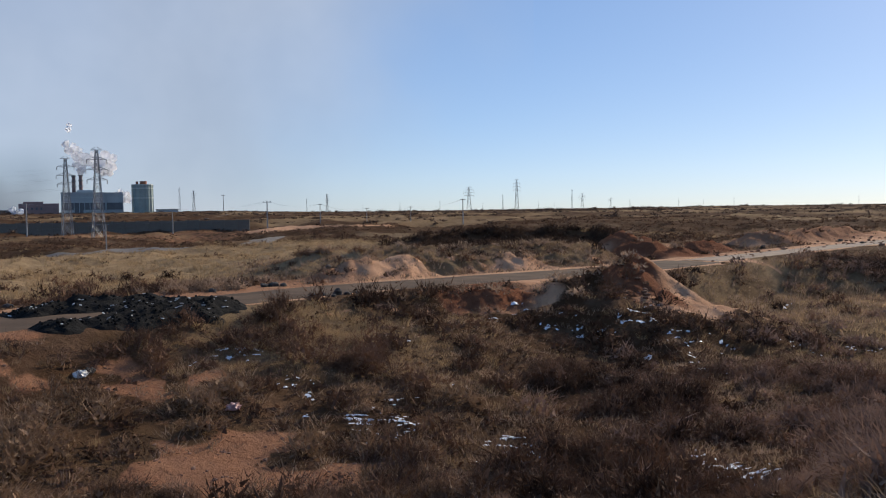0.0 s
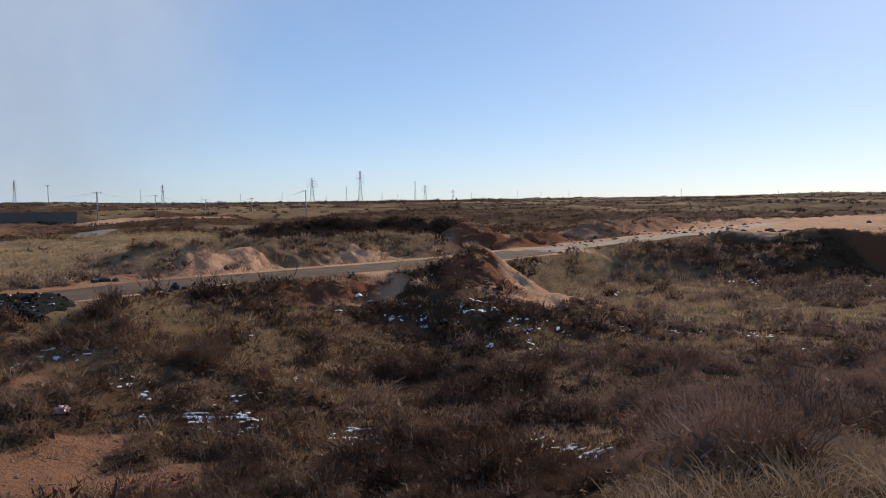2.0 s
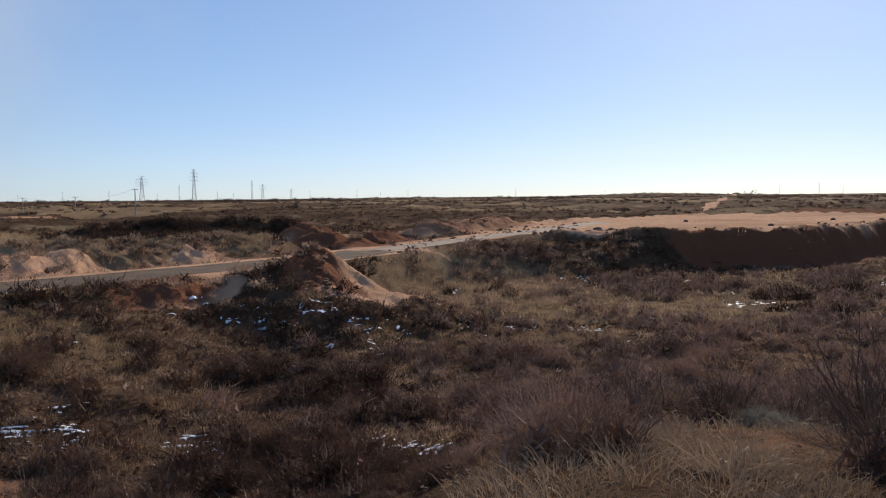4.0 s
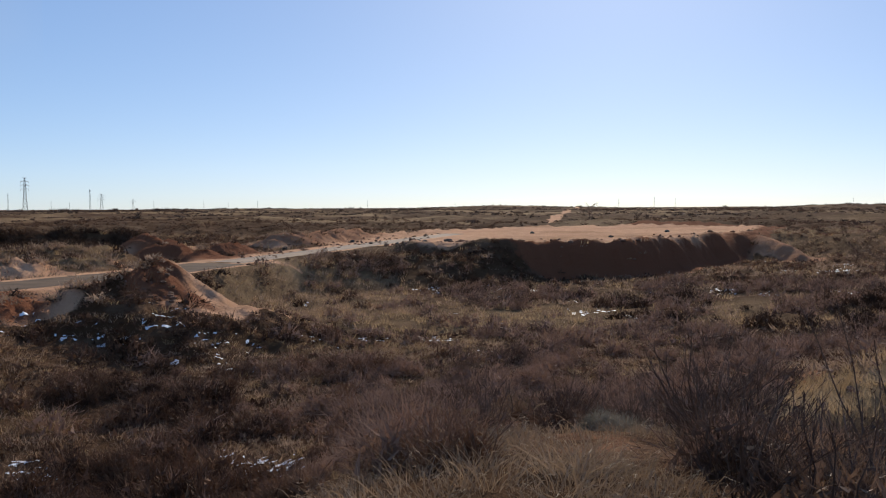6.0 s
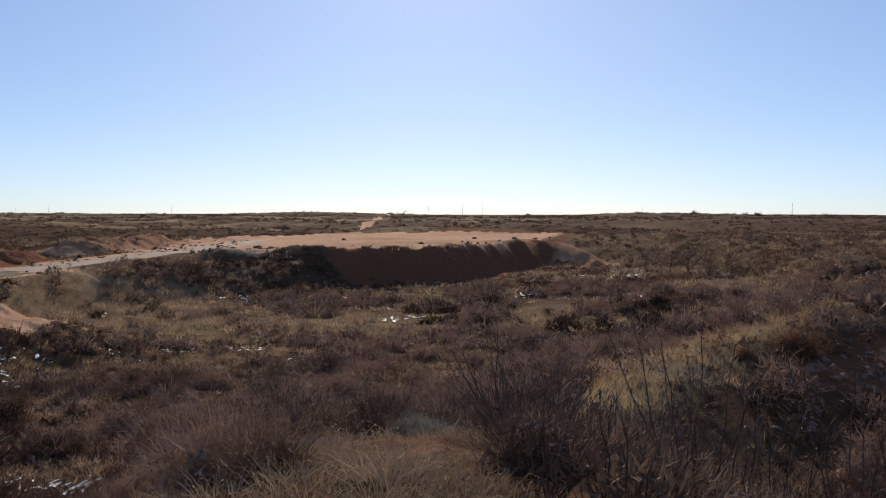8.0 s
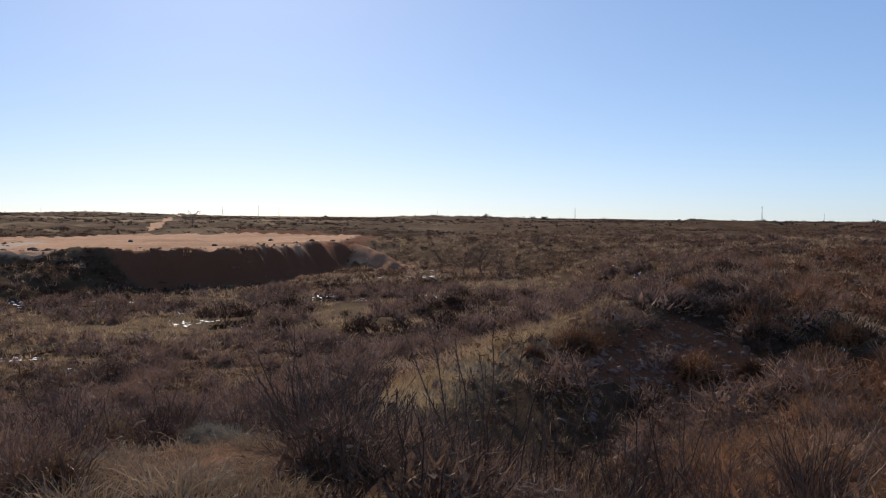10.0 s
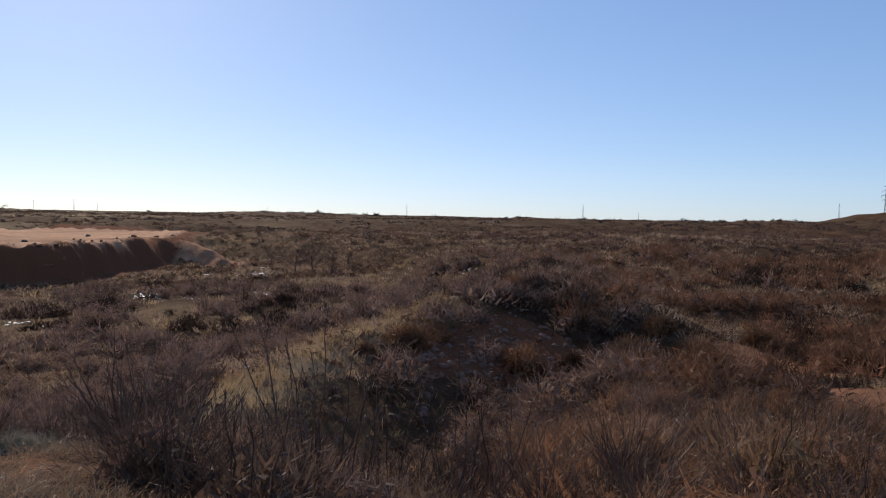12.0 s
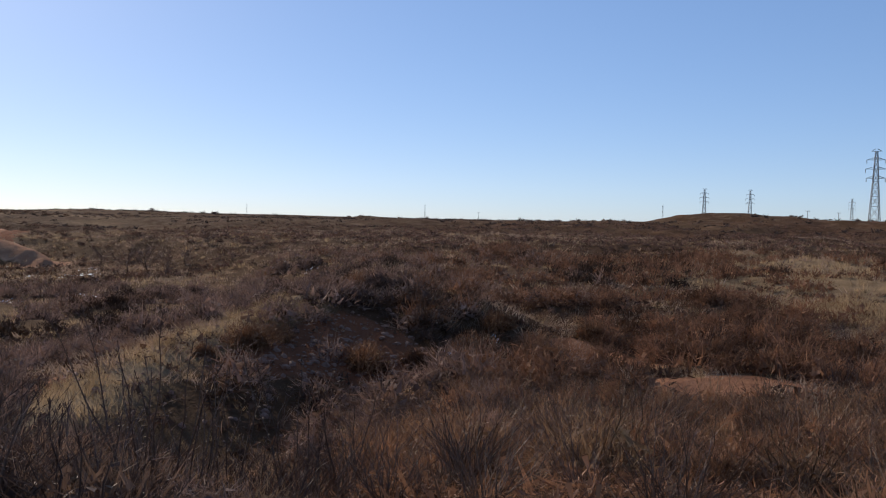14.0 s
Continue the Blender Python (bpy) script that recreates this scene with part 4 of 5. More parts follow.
    # loose gravel on the open ridge slope
    g = np.random.default_rng(77)
    forms = []
    for k in range(5):
        bm = bmesh.new()
        bmesh.ops.create_icosphere(bm, subdivisions=1, radius=0.5)
        v = np.array([q.co[:] for q in bm.verts]) * g.uniform(0.6, 1.3, (len(bm.verts), 1)) * np.array([1, 0.8, 0.6])
        forms.append((v, np.array([[q.index for q in f.verts] for f in bm.faces])))
        bm.free()
    x, y = spots(3400, 20, 32, -76, -53)
    x, y = kept(x, y, 0.12 + 0.88 * step(0.2, 0.5, bare(x, y)))
    scatter("gravel", forms, x, y, 0.06 + 0.3 * rng.uniform(0, 1, len(x)) ** 3, GRAVEL, "loose reddish gravel and clods on the ridge slope", "gravel")
    x, y = spots(5200, 20, 64, -20, 30)
    x, y = kept(x, y, step(0.25, 0.7, bare(x, y)) * off_road(x, y))
    scatter("gravel", forms, x, y, 0.05 + 0.2 * rng.uniform(0, 1, len(x)) ** 3, GRAVEL, "loose reddish clods on bare sandy ground", "gravel")
    # short grass and litter close to the view point
    forms = [tuft(9, 0.2, 0.14, 2.2, 0.009, 170 + k, 3) for k in range(5)]
    x, y = spots(1150, 4.5, 13.5, -54, -22)
    x, y = kept(x, y, step(-0.3, 0.3, rough(x, y, 1.1, 67, 3)) * (1 - 0.25 * bare(x, y)))
    scatter("short_grass", forms, x, y, rng.uniform(0.5, 1.3, len(x)), HAY, "short bent dry grass on the dune", "grass")


grow()


# ---- shrubs close to the view point, each a thing of its own ----
def shrub_kind(name, mats, meshes, label, category, group):
    made = []
    for k, pair in enumerate(meshes):
        ob = new(name, mesh_from(name, *pair[0], mats[0]))
        if len(pair) > 1:
            tw = new("twig_spray", mesh_from("twig_spray", *pair[1], mats[1]))
            tw.parent = ob
            tagged(tw, kind="stuff")
        made.append(tagged(ob, label, category, group))
    return made


used = set()


def plant(forms, x, y, size, turn=None, sink=0.03):
    f = forms[int(rng.integers(0, len(forms)))]
    turn = rng.uniform(0, 360) if turn is None else turn
    m = pose(x, y, ground_z(x, y) - sink, rng.normal(0, 4), rng.normal(0, 4), turn) @ Matrix.Scale(size, 4)
    if f.name in used:
        return copy_thing(f, m @ Matrix.Diagonal([1 / v for v in f.scale] + [1]))
    used.add(f.name)
    f.matrix_basis = m
    return f


TALL = shrub_kind("leafless_shrub", (STEM, TWIG), [leafless(24, 1.5, 1.05, 11, 200 + k) for k in range(6)],
                  "tall leafless shrub of thin brown stems and twigs", "shrub", "leafless shrubs on the dune")
LOW = shrub_kind("brown_bush", (BUSH, TWIG), [(fuzz(750, 0.55, 0.5, 0.10, 0.008, 220 + k), joined(leafless(13, 0.85, 0.9, 9, 230 + k))) for k in range(5)],
                 "rounded rusty-brown dry bush with fine twigs", "bush", "brown bushes on the dune slope")
RUSSET = shrub_kind("russet_bush", (BUSHORANGE, RUSSETTWIG), [(fuzz(600, 0.55, 0.5, 0.10, 0.008, 225 + k), joined(leafless(15, 0.85, 1.0, 13, 235 + k))) for k in range(5)],
                    "rounded orange-brown dry bush with fine twigs", "bush", "russet bushes on the dune")
DUSKY = shrub_kind("rusty_bush", (RUSTY, TWIG), [(fuzz(750, 0.55, 0.5, 0.10, 0.008, 320 + k), joined(leafless(11, 0.8, 0.9, 8, 330 + k))) for k in range(4)],
                   "rounded dark rusty bush in the hollow", "bush", "rusty bushes on the near slope")
ROUND = shrub_kind("round_bush", (BALLBUSH, RUSSETTWIG), [(fuzz(1500, 0.6, 0.62, 0.13, 0.011, 340 + k), joined(leafless(9, 0.75, 0.9, 7, 345 + k))) for k in range(3)],
                   "dense ball-shaped rust-brown dry bush on the ridge", "bush", "round bushes on the ridge slope")
GREY = shrub_kind("sage_bush", (SAGE,), [(fuzz(1500, 0.4, 0.34, 0.09, 0.005, 240 + k),) for k in range(2)],
                  "low grey feathery bush on bare sand", "bush", "grey bushes on the dune")
GRASS = shrub_kind("grass_tuft", (HAY,), [(tuft(34, 0.3, 0.2, 2.0, 0.010, 250 + k, 3),) for k in range(4)],
                   "arching tuft of pale dry grass", "grass", "grass tufts on the dune")
WEED = shrub_kind("dry_weed", (STEM, TWIG), [weed(260 + k) for k in range(4)],
                  "tall thin dry weed stalks with short knots", "weed", "dry weeds on the dune")


def foreground():
    for a, r, s in ((-47.1, 11.0, 1.3), (-49.0, 11.6, 1.15), (-51.0, 12.2, 1.05), (-46.2, 12.0, 1.25), (-33, 11.5, 0.9), (-29.5, 10.5, 0.85), (-27, 12.5, 0.9),
                    (-31.5, 13.5, 0.9), (-25, 11, 0.75), (-38, 14.5, 0.9), (-54, 11, 0.9), (-10.7, 34.5, 1.25), (3.3, 37.5, 1.1)):
        plant(TALL, *at(a, r), s)
    for a, r, s in ((-57.2, 9.0, 1.0), (-58.4, 9.2, 1.05), (-60.5, 9.3, 0.95), (-61.6, 9.0, 0.85), (-67.2, 9.2, 0.85), (-70.5, 10, 0.8), (-56, 8.3, 0.7), (-63.5, 8.0, 0.75)):
        plant(WEED, *at(a, r), s * 1.25)
        plant(WEED, *at(a - 1.1, r + 0.6), s * 1.1)
    for a, r, s in ((-40.5, 11.3, 1.0), (-41.8, 11.6, 0.8), (-39.6, 11.9, 0.7), (-33.5, 9.2, 0.8)):
        plant(GREY, *at(a, r), s)
    for a, r, s in ((-71.9, 26.2, 1.3), (-75.3, 27.0, 1.05), (-78.6, 28.5, 1.4), (-64.4, 26.0, 1.2), (-66.2, 27.0, 0.8), (-71, 33, 1.0), (-83, 29.5, 1.3), (-80.5, 31, 1.2), (-86.5, 33, 1.2), (-61.5, 25.0, 0.6)):
        plant(ROUND, *at(a, r), s * 1.15)
    # the rest by chance
    x, y = spots(370, 6.5, 22, -106, -40)
    k = rng.uniform(0, 1, len(x))
    b = bare(x, y)
    for px, py, q, u in zip(x, y, k, b):
        a, r = math.degrees(math.atan2(-px, py)), math.hypot(px, py)
        if u > 0.5 or (-44 < a < -34 and r < 13) or (r > 15.5 and -78 < a < -52 and q > 0.12):
            continue
        if q < (0.75 if a > -72 else 0.38):
            plant(TALL, px, py, rng.uniform(0.4, 0.85))
        elif q < 0.93:
            plant(RUSSET if a < -66 else LOW, px, py, rng.uniform(0.7, 1.5))
        elif q < 0.97:
            plant(GRASS, px, py, rng.uniform(0.7, 1.2))
        else:
            plant(WEED, px, py, rng.uniform(0.4, 0.7))
    x, y = spots(300, 6.3, 26, -40, 30)
    b = bare(x, y) + step(-27, -22, np.degrees(np.arctan2(-x, y))) * step(19, 17, np.hypot(x, y))
    for px, py, u in zip(x, y, b):
        if u < 0.5 and hay_patch(np.array([px]), np.array([py]))[0] < 0.3 and rough(np.array([px]), np.array([py]), 5, 61)[0] > -0.45:
            plant(TALL, px, py, rng.uniform(0.35, 0.7)) if rng.uniform() < (0.3 if px > 0.45 * py else 0.04) else plant(DUSKY if rng.uniform() < (0.9 if 0.2 < px / py < 0.6 else 0.35) else LOW, px, py, rng.uniform(0.6, 1.5))
    x, y = spots(120, 5.6, 13, -48, -27)
    x, y = kept(x, y, step(-0.15, 0.25, rough(x, y, 1.6, 66, 2)))
    for px, py in zip(x, y):
        plant(GRASS, px, py, rng.uniform(0.6, 1.15))

    for a, r, s in ((-30.4, 9.6, 1.0), (-31.2, 9.3, 0.9), (-44.6, 10.2, 0.8), (-36.2, 10.6, 0.7), (-47.6, 9.0, 0.7)):
        plant(PLUMES, *at(a, r), s * 1.15)
    for a, r, s in ((-57.0, 104, 1.0), (-58.2, 107, 1.15), (-59.2, 103, 0.9), (-55.3, 112, 0.8), (-60.4, 110, 0.7), (-39.7, 330, 1.6), (-39.3, 338, 1.2), (-25.8, 240, 0.8), (-61.8, 118, 0.75)):
        plant(TREES, *at(a, r), s)


PLUMES = shrub_kind("plume_grass", (HAY, HAY), [plume(270 + k) for k in range(2)], "single dry grass stalk with a drooping pale plume", "grass", "plume grasses")
TREES = []
for seed_ in (280, 281, 282):
    trunk_, limbs_, twigs_ = bare_tree(4.2, seed_)
    tree_ = new("leafless_tree", mesh_from("leafless_tree", *trunk_, STEM))
    for name_, piece_ in (("limbs", limbs_), ("twig_spray", twigs_)):
        o_ = new(name_ if name_ == "twig_spray" else "limb_set", mesh_from(name_, *piece_, TWIG))
        o_.parent = tree_
        tagged(o_, kind="stuff")
    TREES.append(tagged(tree_, "small leafless tree standing dark in the scrub", "tree", "leafless trees in the hollow"))

foreground()


# ---- power line towers and poles ----
def lattice_tower(tall, slim=1.0, arms=1.0):
    """A steel lattice tower, its foot at the origin."""
    top = Vector((0, 0, tall))
    root = new("lattice_tower")
    half = 0.066 * tall * slim
    th = 0.0032 * tall

    def corner(k, z):
        w = half * (1 - z / tall * 0.86) if z < 0.62 * tall else half * 0.467 * (1 - (z - 0.62 * tall) / (0.38 * tall) * 0.62)
        return Vector((w * (1, -1, -1, 1)[k], w * (1, 1, -1, -1)[k], z))

    levels = [tall * f for f in (0, 0.17, 0.32, 0.44, 0.54, 0.62, 0.70, 0.78, 0.86, 0.93, 0.985)]
    for k in range(4):
        bm = bmesh.new()
        for z0, z1 in zip(levels, levels[1:]):
            bar(bm, corner(k, z0), corner(k, z1), th * 1.3)
        part("leg", bm, STEEL, root)
    bm = bmesh.new()
    for z0, z1 in zip(levels, levels[1:]):
        for k in range(4):
            n = (k + 1) % 4
            bar(bm, corner(k, z0), corner(n, z1), th * 0.7)
            bar(bm, corner(n, z0), corner(k, z1), th * 0.7)
            bar(bm, corner(k, z1), corner(n, z1), th * 0.7)
    part("bracing", bm, STEEL, root)
    for f, reach in ((0.66, 0.105), (0.77, 0.115), (0.88, 0.105), (0.985, 0.06)):
        bm = bmesh.new()
        z, w = tall * f, tall * reach * arms
        for s in (-1, 1):
            tip = (s * w, 0, z)
            for k in (0, 3) if s > 0 else (1, 2):
                c = corner(k, z)
                bar(bm, c, tip, th, th * 0.6)
                bar(bm, (c.x, c.y, z + 0.028 * tall), tip, th * 0.8, th * 0.6)
            bar(bm, (s * w * 0.55, 0.01 * tall, z), (s * w * 0.55, -0.01 * tall, z), th * 0.6)
        bar(bm, (-w, 0, z), (w, 0, z), th * 0.8)
        part("crossarm", bm, STEEL, root)
        if f < 0.9:
            for s in (-1, 1):
                bm = bmesh.new()
                bar(bm, (s * w, 0, z), (s * w, 0, z - 0.045 * tall), th * 0.9, sides=6)
                for q in range(4):
                    bar(bm, (s * w, 0, z - tall * 0.01 * (q + 0.6)), (s * w, 0, z - tall * 0.01 * (q + 0.9)), th * 1.9, sides=6)
                part("insulator", bm, CONCRETE, root)
    return tagged(root, "grey steel lattice power pylon with three pairs of crossarms", "pylon", "power pylons on the plain")


def slim_mast(tall):
    root = new("lattice_mast")
    w, th = tall * 0.04, tall * 0.0045
    for k in range(4):
        bm = bmesh.new()
        sx, sy = (1, -1, -1, 1)[k], (1, 1, -1, -1)[k]
        bar(bm, (sx * w, sy * w, 0), (sx * w * 0.35, sy * w * 0.35, tall * 0.94), th * 1.4, th)
        part("leg", bm, STEEL, root)
    bm = bmesh.new()
    for q in range(14):
        z0, z1 = tall * 0.067 * q, tall * 0.067 * (q + 1)
        w0, w1 = w * (1 - 0.65 * z0 / tall / 0.94), w * (1 - 0.65 * z1 / tall / 0.94)
        for k in range(4):
            n = (k + 1) % 4
            bar(bm, (w0 * (1, -1, -1, 1)[k], w0 * (1, 1, -1, -1)[k], z0), (w1 * (1, -1, -1, 1)[n], w1 * (1, 1, -1, -1)[n], z1), th * 0.7)
    part("bracing", bm, STEEL, root)
    bm = bmesh.new()
    bar(bm, (0, 0, tall * 0.93), (0, 0, tall), th * 2.2, th)
    bar(bm, (-w, 0, tall * 0.9), (w, 0, tall * 0.9), th * 1.6)
    part("crossarm", bm, STEEL, root)
    return tagged(root, "slim grey steel lattice mast far across the plain", "mast", "masts on the horizon")


def utility_pole(tall, arms=1):
    root = new("utility_pole")
    bm = bmesh.new()
    bar(bm, (0, 0, -0.4), (0, 0, tall), 0.19, 0.12, 10)
    part("pole", bm, CONCRETE, root)
    for q in range(arms):
        bm = bmesh.new()
        box(bm, -0.9, 0.9, -0.06, 0.06, tall - 0.35 - 0.7 * q, tall - 0.23 - 0.7 * q)
        part("crossarm", bm, STEEL, root)
        for s in (-0.8, 0.0, 0.8):
            bm = bmesh.new()
            bar(bm, (s, 0, tall - 0.23 - 0.7 * q), (s, 0, tall + 0.02 - 0.7 * q), 0.07, 0.05, 8)
            part("insulator", bm, CONCRETE, root)
    return tagged(root, "pale concrete utility pole with a short crossarm", "pole", "utility poles along the field")


def raise_at(thing, tall, bearing, reach, top_el, turn=0.0):
    """Sets a copy of the thing so that its head stands at that angle above the eye's level."""
    x, y = at(bearing, reach)
    z = ground_z(x, y) - 0.1
    h = (EYE + reach * math.tan(radians(top_el)) - z) * 1.015
    m = pose(x, y, z, 0, 0, bearing + turn) @ Matrix.Scale(h / tall, 4)
    if thing.name in used:
        copy_thing(thing, m @ Matrix.Diagonal([1 / v for v in thing.scale] + [1]))
    else:
        used.add(thing.name)
        thing.matrix_basis = m
    return x, y, z, h


TOWER, BROAD = lattice_tower(30), lattice_tower(30, 1.5, 1.9)
towers = {}
for a, r, el, turn in ((21.4, 248, 3.98, 12), (23.15, 256, 3.44, 12), (-4.8, 900, 1.93, 5), (-1.7, 1150, 1.5, 5), (-9.0, 1500, 0.98, 5), (-10.8, 1900, 0.69, 5),
                       (7.5, 1300, 1.18, 20), (15.8, 1000, 1.46, 20), (-93.2, 640, 2.23, 10), (-95.9, 660, 2.16, 10), (-101.6, 1000, 1.70, 10), (-102.8, 450, 4.51, 10)):
    towers[a] = raise_at(BROAD if a in (-1.7, -9.0, -10.8) else TOWER, 30, a, r, el, turn)
MAST = slim_mast(30)
for a, r, el in ((16.65, 1000, 1.68), (-8.35, 1350, 1.28), (-3.9, 1600, 1.0), (8.8, 1700, 0.9), (2.8, 1900, 0.6), (0.2, 1900, 0.65), (-6.2, 2000, 0.55),
                 (-12.0, 2200, 0.55), (-15.0, 2000, 0.6), (-16.5, 2300, 0.45), (-18.3, 2200, 0.55), (-25.3, 2000, 0.55), (-41.5, 2000, 0.6), (-43.7, 2000, 0.7), (-45.0, 2200, 0.6),
                 (-64.1, 1500, 0.75), (-75.5, 1400, 0.95), (-90.7, 1500, 1.2), (5.2, 2100, 0.45), (-2.6, 2000, 0.5), (-7.2, 2300, 0.45), (-31.0, 2300, 0.4), (-55.2, 2200, 0.5)):
    raise_at(MAST, 30, a, r, el)
POLE = utility_pole(8)
poles = [raise_at(POLE, 8, a, r, el, 20) for a, r, el in
         ((25.35, 290, 0.74), (17.1, 275, 0.37), (11.3, 285, 0.76), (7.95, 290, 0.55), (4.95, 300, 0.25), (2.1, 290, 0.3), (-1.3, 280, 0.75))]
poles.append(raise_at(POLE, 8, 21.0, 135, -0.51, 10))
for a, r, el in ((14.0, 700, 1.2), (-99.2, 700, 0.98), (-100.9, 800, 0.9), (-104.5, 700, 0.9), (-79.0, 1200, 0.5)):
    raise_at(POLE, 8, a, r, el)


def cable(p, q, sag, thick):
    """A hanging cable between two points."""
    p, q = np.array(p), np.array(q)
    s = np.linspace(0, 1, 17)[:, None]
    path = p + (q - p) * s
    path[:, 2] -= sag * 4 * (s * (1 - s))[:, 0]
    ob = new("overhead_cable", mesh_from("overhead_cable", *tube(path, thick, thick), CABLE))
    tagged(ob, "thin dark overhead power cable sagging between supports", "cable", "overhead cables")


for (x0, y0, z0, h0), (x1, y1, z1, h1) in zip(poles[:7], poles[1:7]):
    for s in (-0.8, 0.8):
        cable((x0 + s * 0.3, y0 + s, z0 + h0), (x1 + s * 0.3, y1 + s, z1 + h1), 1.3, 0.05)
x0, y0, z0, h0 = poles[7]
x1, y1, z1, h1 = poles[2]
cable((x0, y0, z0 + h0), (x1, y1, z1 + h1), 2.0, 0.05)
cable((x0, y0, z0 + h0), (*at(32, 200), z0 + h0 + 1), 1.5, 0.05)
for a in (21.4, 23.15):
    x0, y0, z0, h0 = towers[a]
    for f, w in ((0.6, 3.2), (0.71, 3.9), (0.82, 2.9)):
        for s in (-1, 1):
            cable((x0 + s * w * 0.7, y0 + s * w * 0.4, z0 + h0 * f), (*at(40 + 0.5 * s, 300), z0 + h0 * f + 2), 3.0, 0.05)


# ---- the grey wall across the field ----
def field_wall():
    p, q = np.array(at(30, 345)), np.array(at(12.4, 288))
    n = 26
    root = new("boundary_wall")
    for k in range(n):
        a, b = p + (q - p) * k / n, p + (q - p) * (k + 1) / n
        z = min(ground_z(*a), ground_z(*b)) - 0.3
        top = EYE - 0.0068 * float(np.hypot(*a)) + (0.1 if k % 2 else 0.0)
        bm = bmesh.new()
        ln = float(np.hypot(*(b - a)))
        box(bm, 0.06, ln - 0.06, -0.15, 0.15, 0, top - z)
        o = part("panel", bm, WALLGREY, root)
        o.matrix_basis = Matrix.Translation((a[0], a[1], z)) @ Matrix.Rotation(math.atan2(b[1] - a[1], b[0] - a[0]), 4, "Z")
        bm = bmesh.new()
        box(bm, -0.2, 0.2, -0.25, 0.25, 0, top - z + 0.15)
        o = part("pier", bm, WALLGREY, root)
        o.matrix_basis = Matrix.Translation((a[0], a[1], z)) @ Matrix.Rotation(math.atan2(b[1] - a[1], b[0] - a[0]), 4, "Z")
    tagged(root, "long dark grey boundary wall of panels across the field", "wall")


field_wall()


# ---- the works on the skyline ----
WORKS_R = 700.0


def works_frame(bearing):
    x, y = at(bearing, WORKS_R)
    return Matrix.Translation((x, y, ground_z(x, y) - 0.5)) @ Matrix.Rotation(radians(bearing), 4, "Z")


def wide_of(degrees):
    return WORKS_R * math.tan(radians(degrees))


def main_hall():
    root = new("factory_hall")
    root.matrix_basis = works_frame(21.7)
    w, h, d = wide_of(3.5) / 2, 15.2, 30
    bm = bmesh.new()
    box(bm, -w, w * 0.42, 0, d, 0, h)
    part("wall", bm, SHEET, root)
    bm = bmesh.new()
    box(bm, w * 0.42 + 0.05, w, 2, d, 0, h - 0.6)
    part("annex_wall", bm, SHEET, root)
    bm = bmesh.new()
    vs = box(bm, w * 0.42, w * 1.0, 1.2, d, h - 0.6, h + 0.6)
    part("annex_roof", bm, SHEET, root)
    bm = bmesh.new()
    box(bm, -w - 0.4, w * 0.42 + 0.4, -0.6, d + 0.4, h, h + 0.7)
    part("roof", bm, SHEET, root)
    for x0, x1, y0 in ((-w * 0.96, w * 0.4, -0.35), (w * 0.46, w * 0.97, 1.65)):
        bm = bmesh.new()
        box(bm, x0, x1, y0, y0 + 0.3, 3.0, 8.2)
        part("window_band", bm, DARKSHEET, root, "dark strip of openings")
    for k in range(9):
        bm = bmesh.new()
        x = -w + 1.5 + k * (w * 1.35 / 8)
        box(bm, x - 0.22, x + 0.22, -0.5, 0.02, 0, h)
        part("pilaster", bm, SHEET, root)
    for z0, z1 in ((8.3, 8.9), (12.0, 12.5)):
        bm = bmesh.new()
        box(bm, -w, w * 0.42, -0.2, 0.02, z0, z1)
        part("sheet_joint", bm, TANKBAND, root)
    bm = bmesh.new()
    box(bm, -w * 0.5, w * 0.1, 8, 20, h + 0.7, h + 2.6)
    part("roof_vent", bm, SHEET, root)
    bm = bmesh.new()
    box(bm, -w * 0.6, -w * 0.3, -0.4, -0.05, 0, 3.6)
    part("door", bm, DARKSHEET, root, "dark loading door")
    tagged(root, "blue-grey sheet-clad factory hall with a dark window band", "factory")


def brown_hall():
    root = new("brown_shed")
    root.matrix_basis = works_frame(24.5)
    w = wide_of(2.5) / 2
    bm = bmesh.new()
    box(bm, -w, w - 4, 0, 22, 0, 8)
    part("wall", bm, BROWNWALL, root)
    bm = bmesh.new()
    box(bm, -w + 3, 1, 1, 21, 8, 9.4)
    part("roof", bm, BROWNWALL, root)
    for k in range(5):
        bm = bmesh.new()
        x = -w + 2.5 + k * 3.1
        box(bm, x - 0.6, x + 0.6, -0.15, 0.02, 3.5, 5.2)
        part("window", bm, DARKSHEET, root)
    tagged(root, "low dull brown industrial shed beside the hall", "shed")


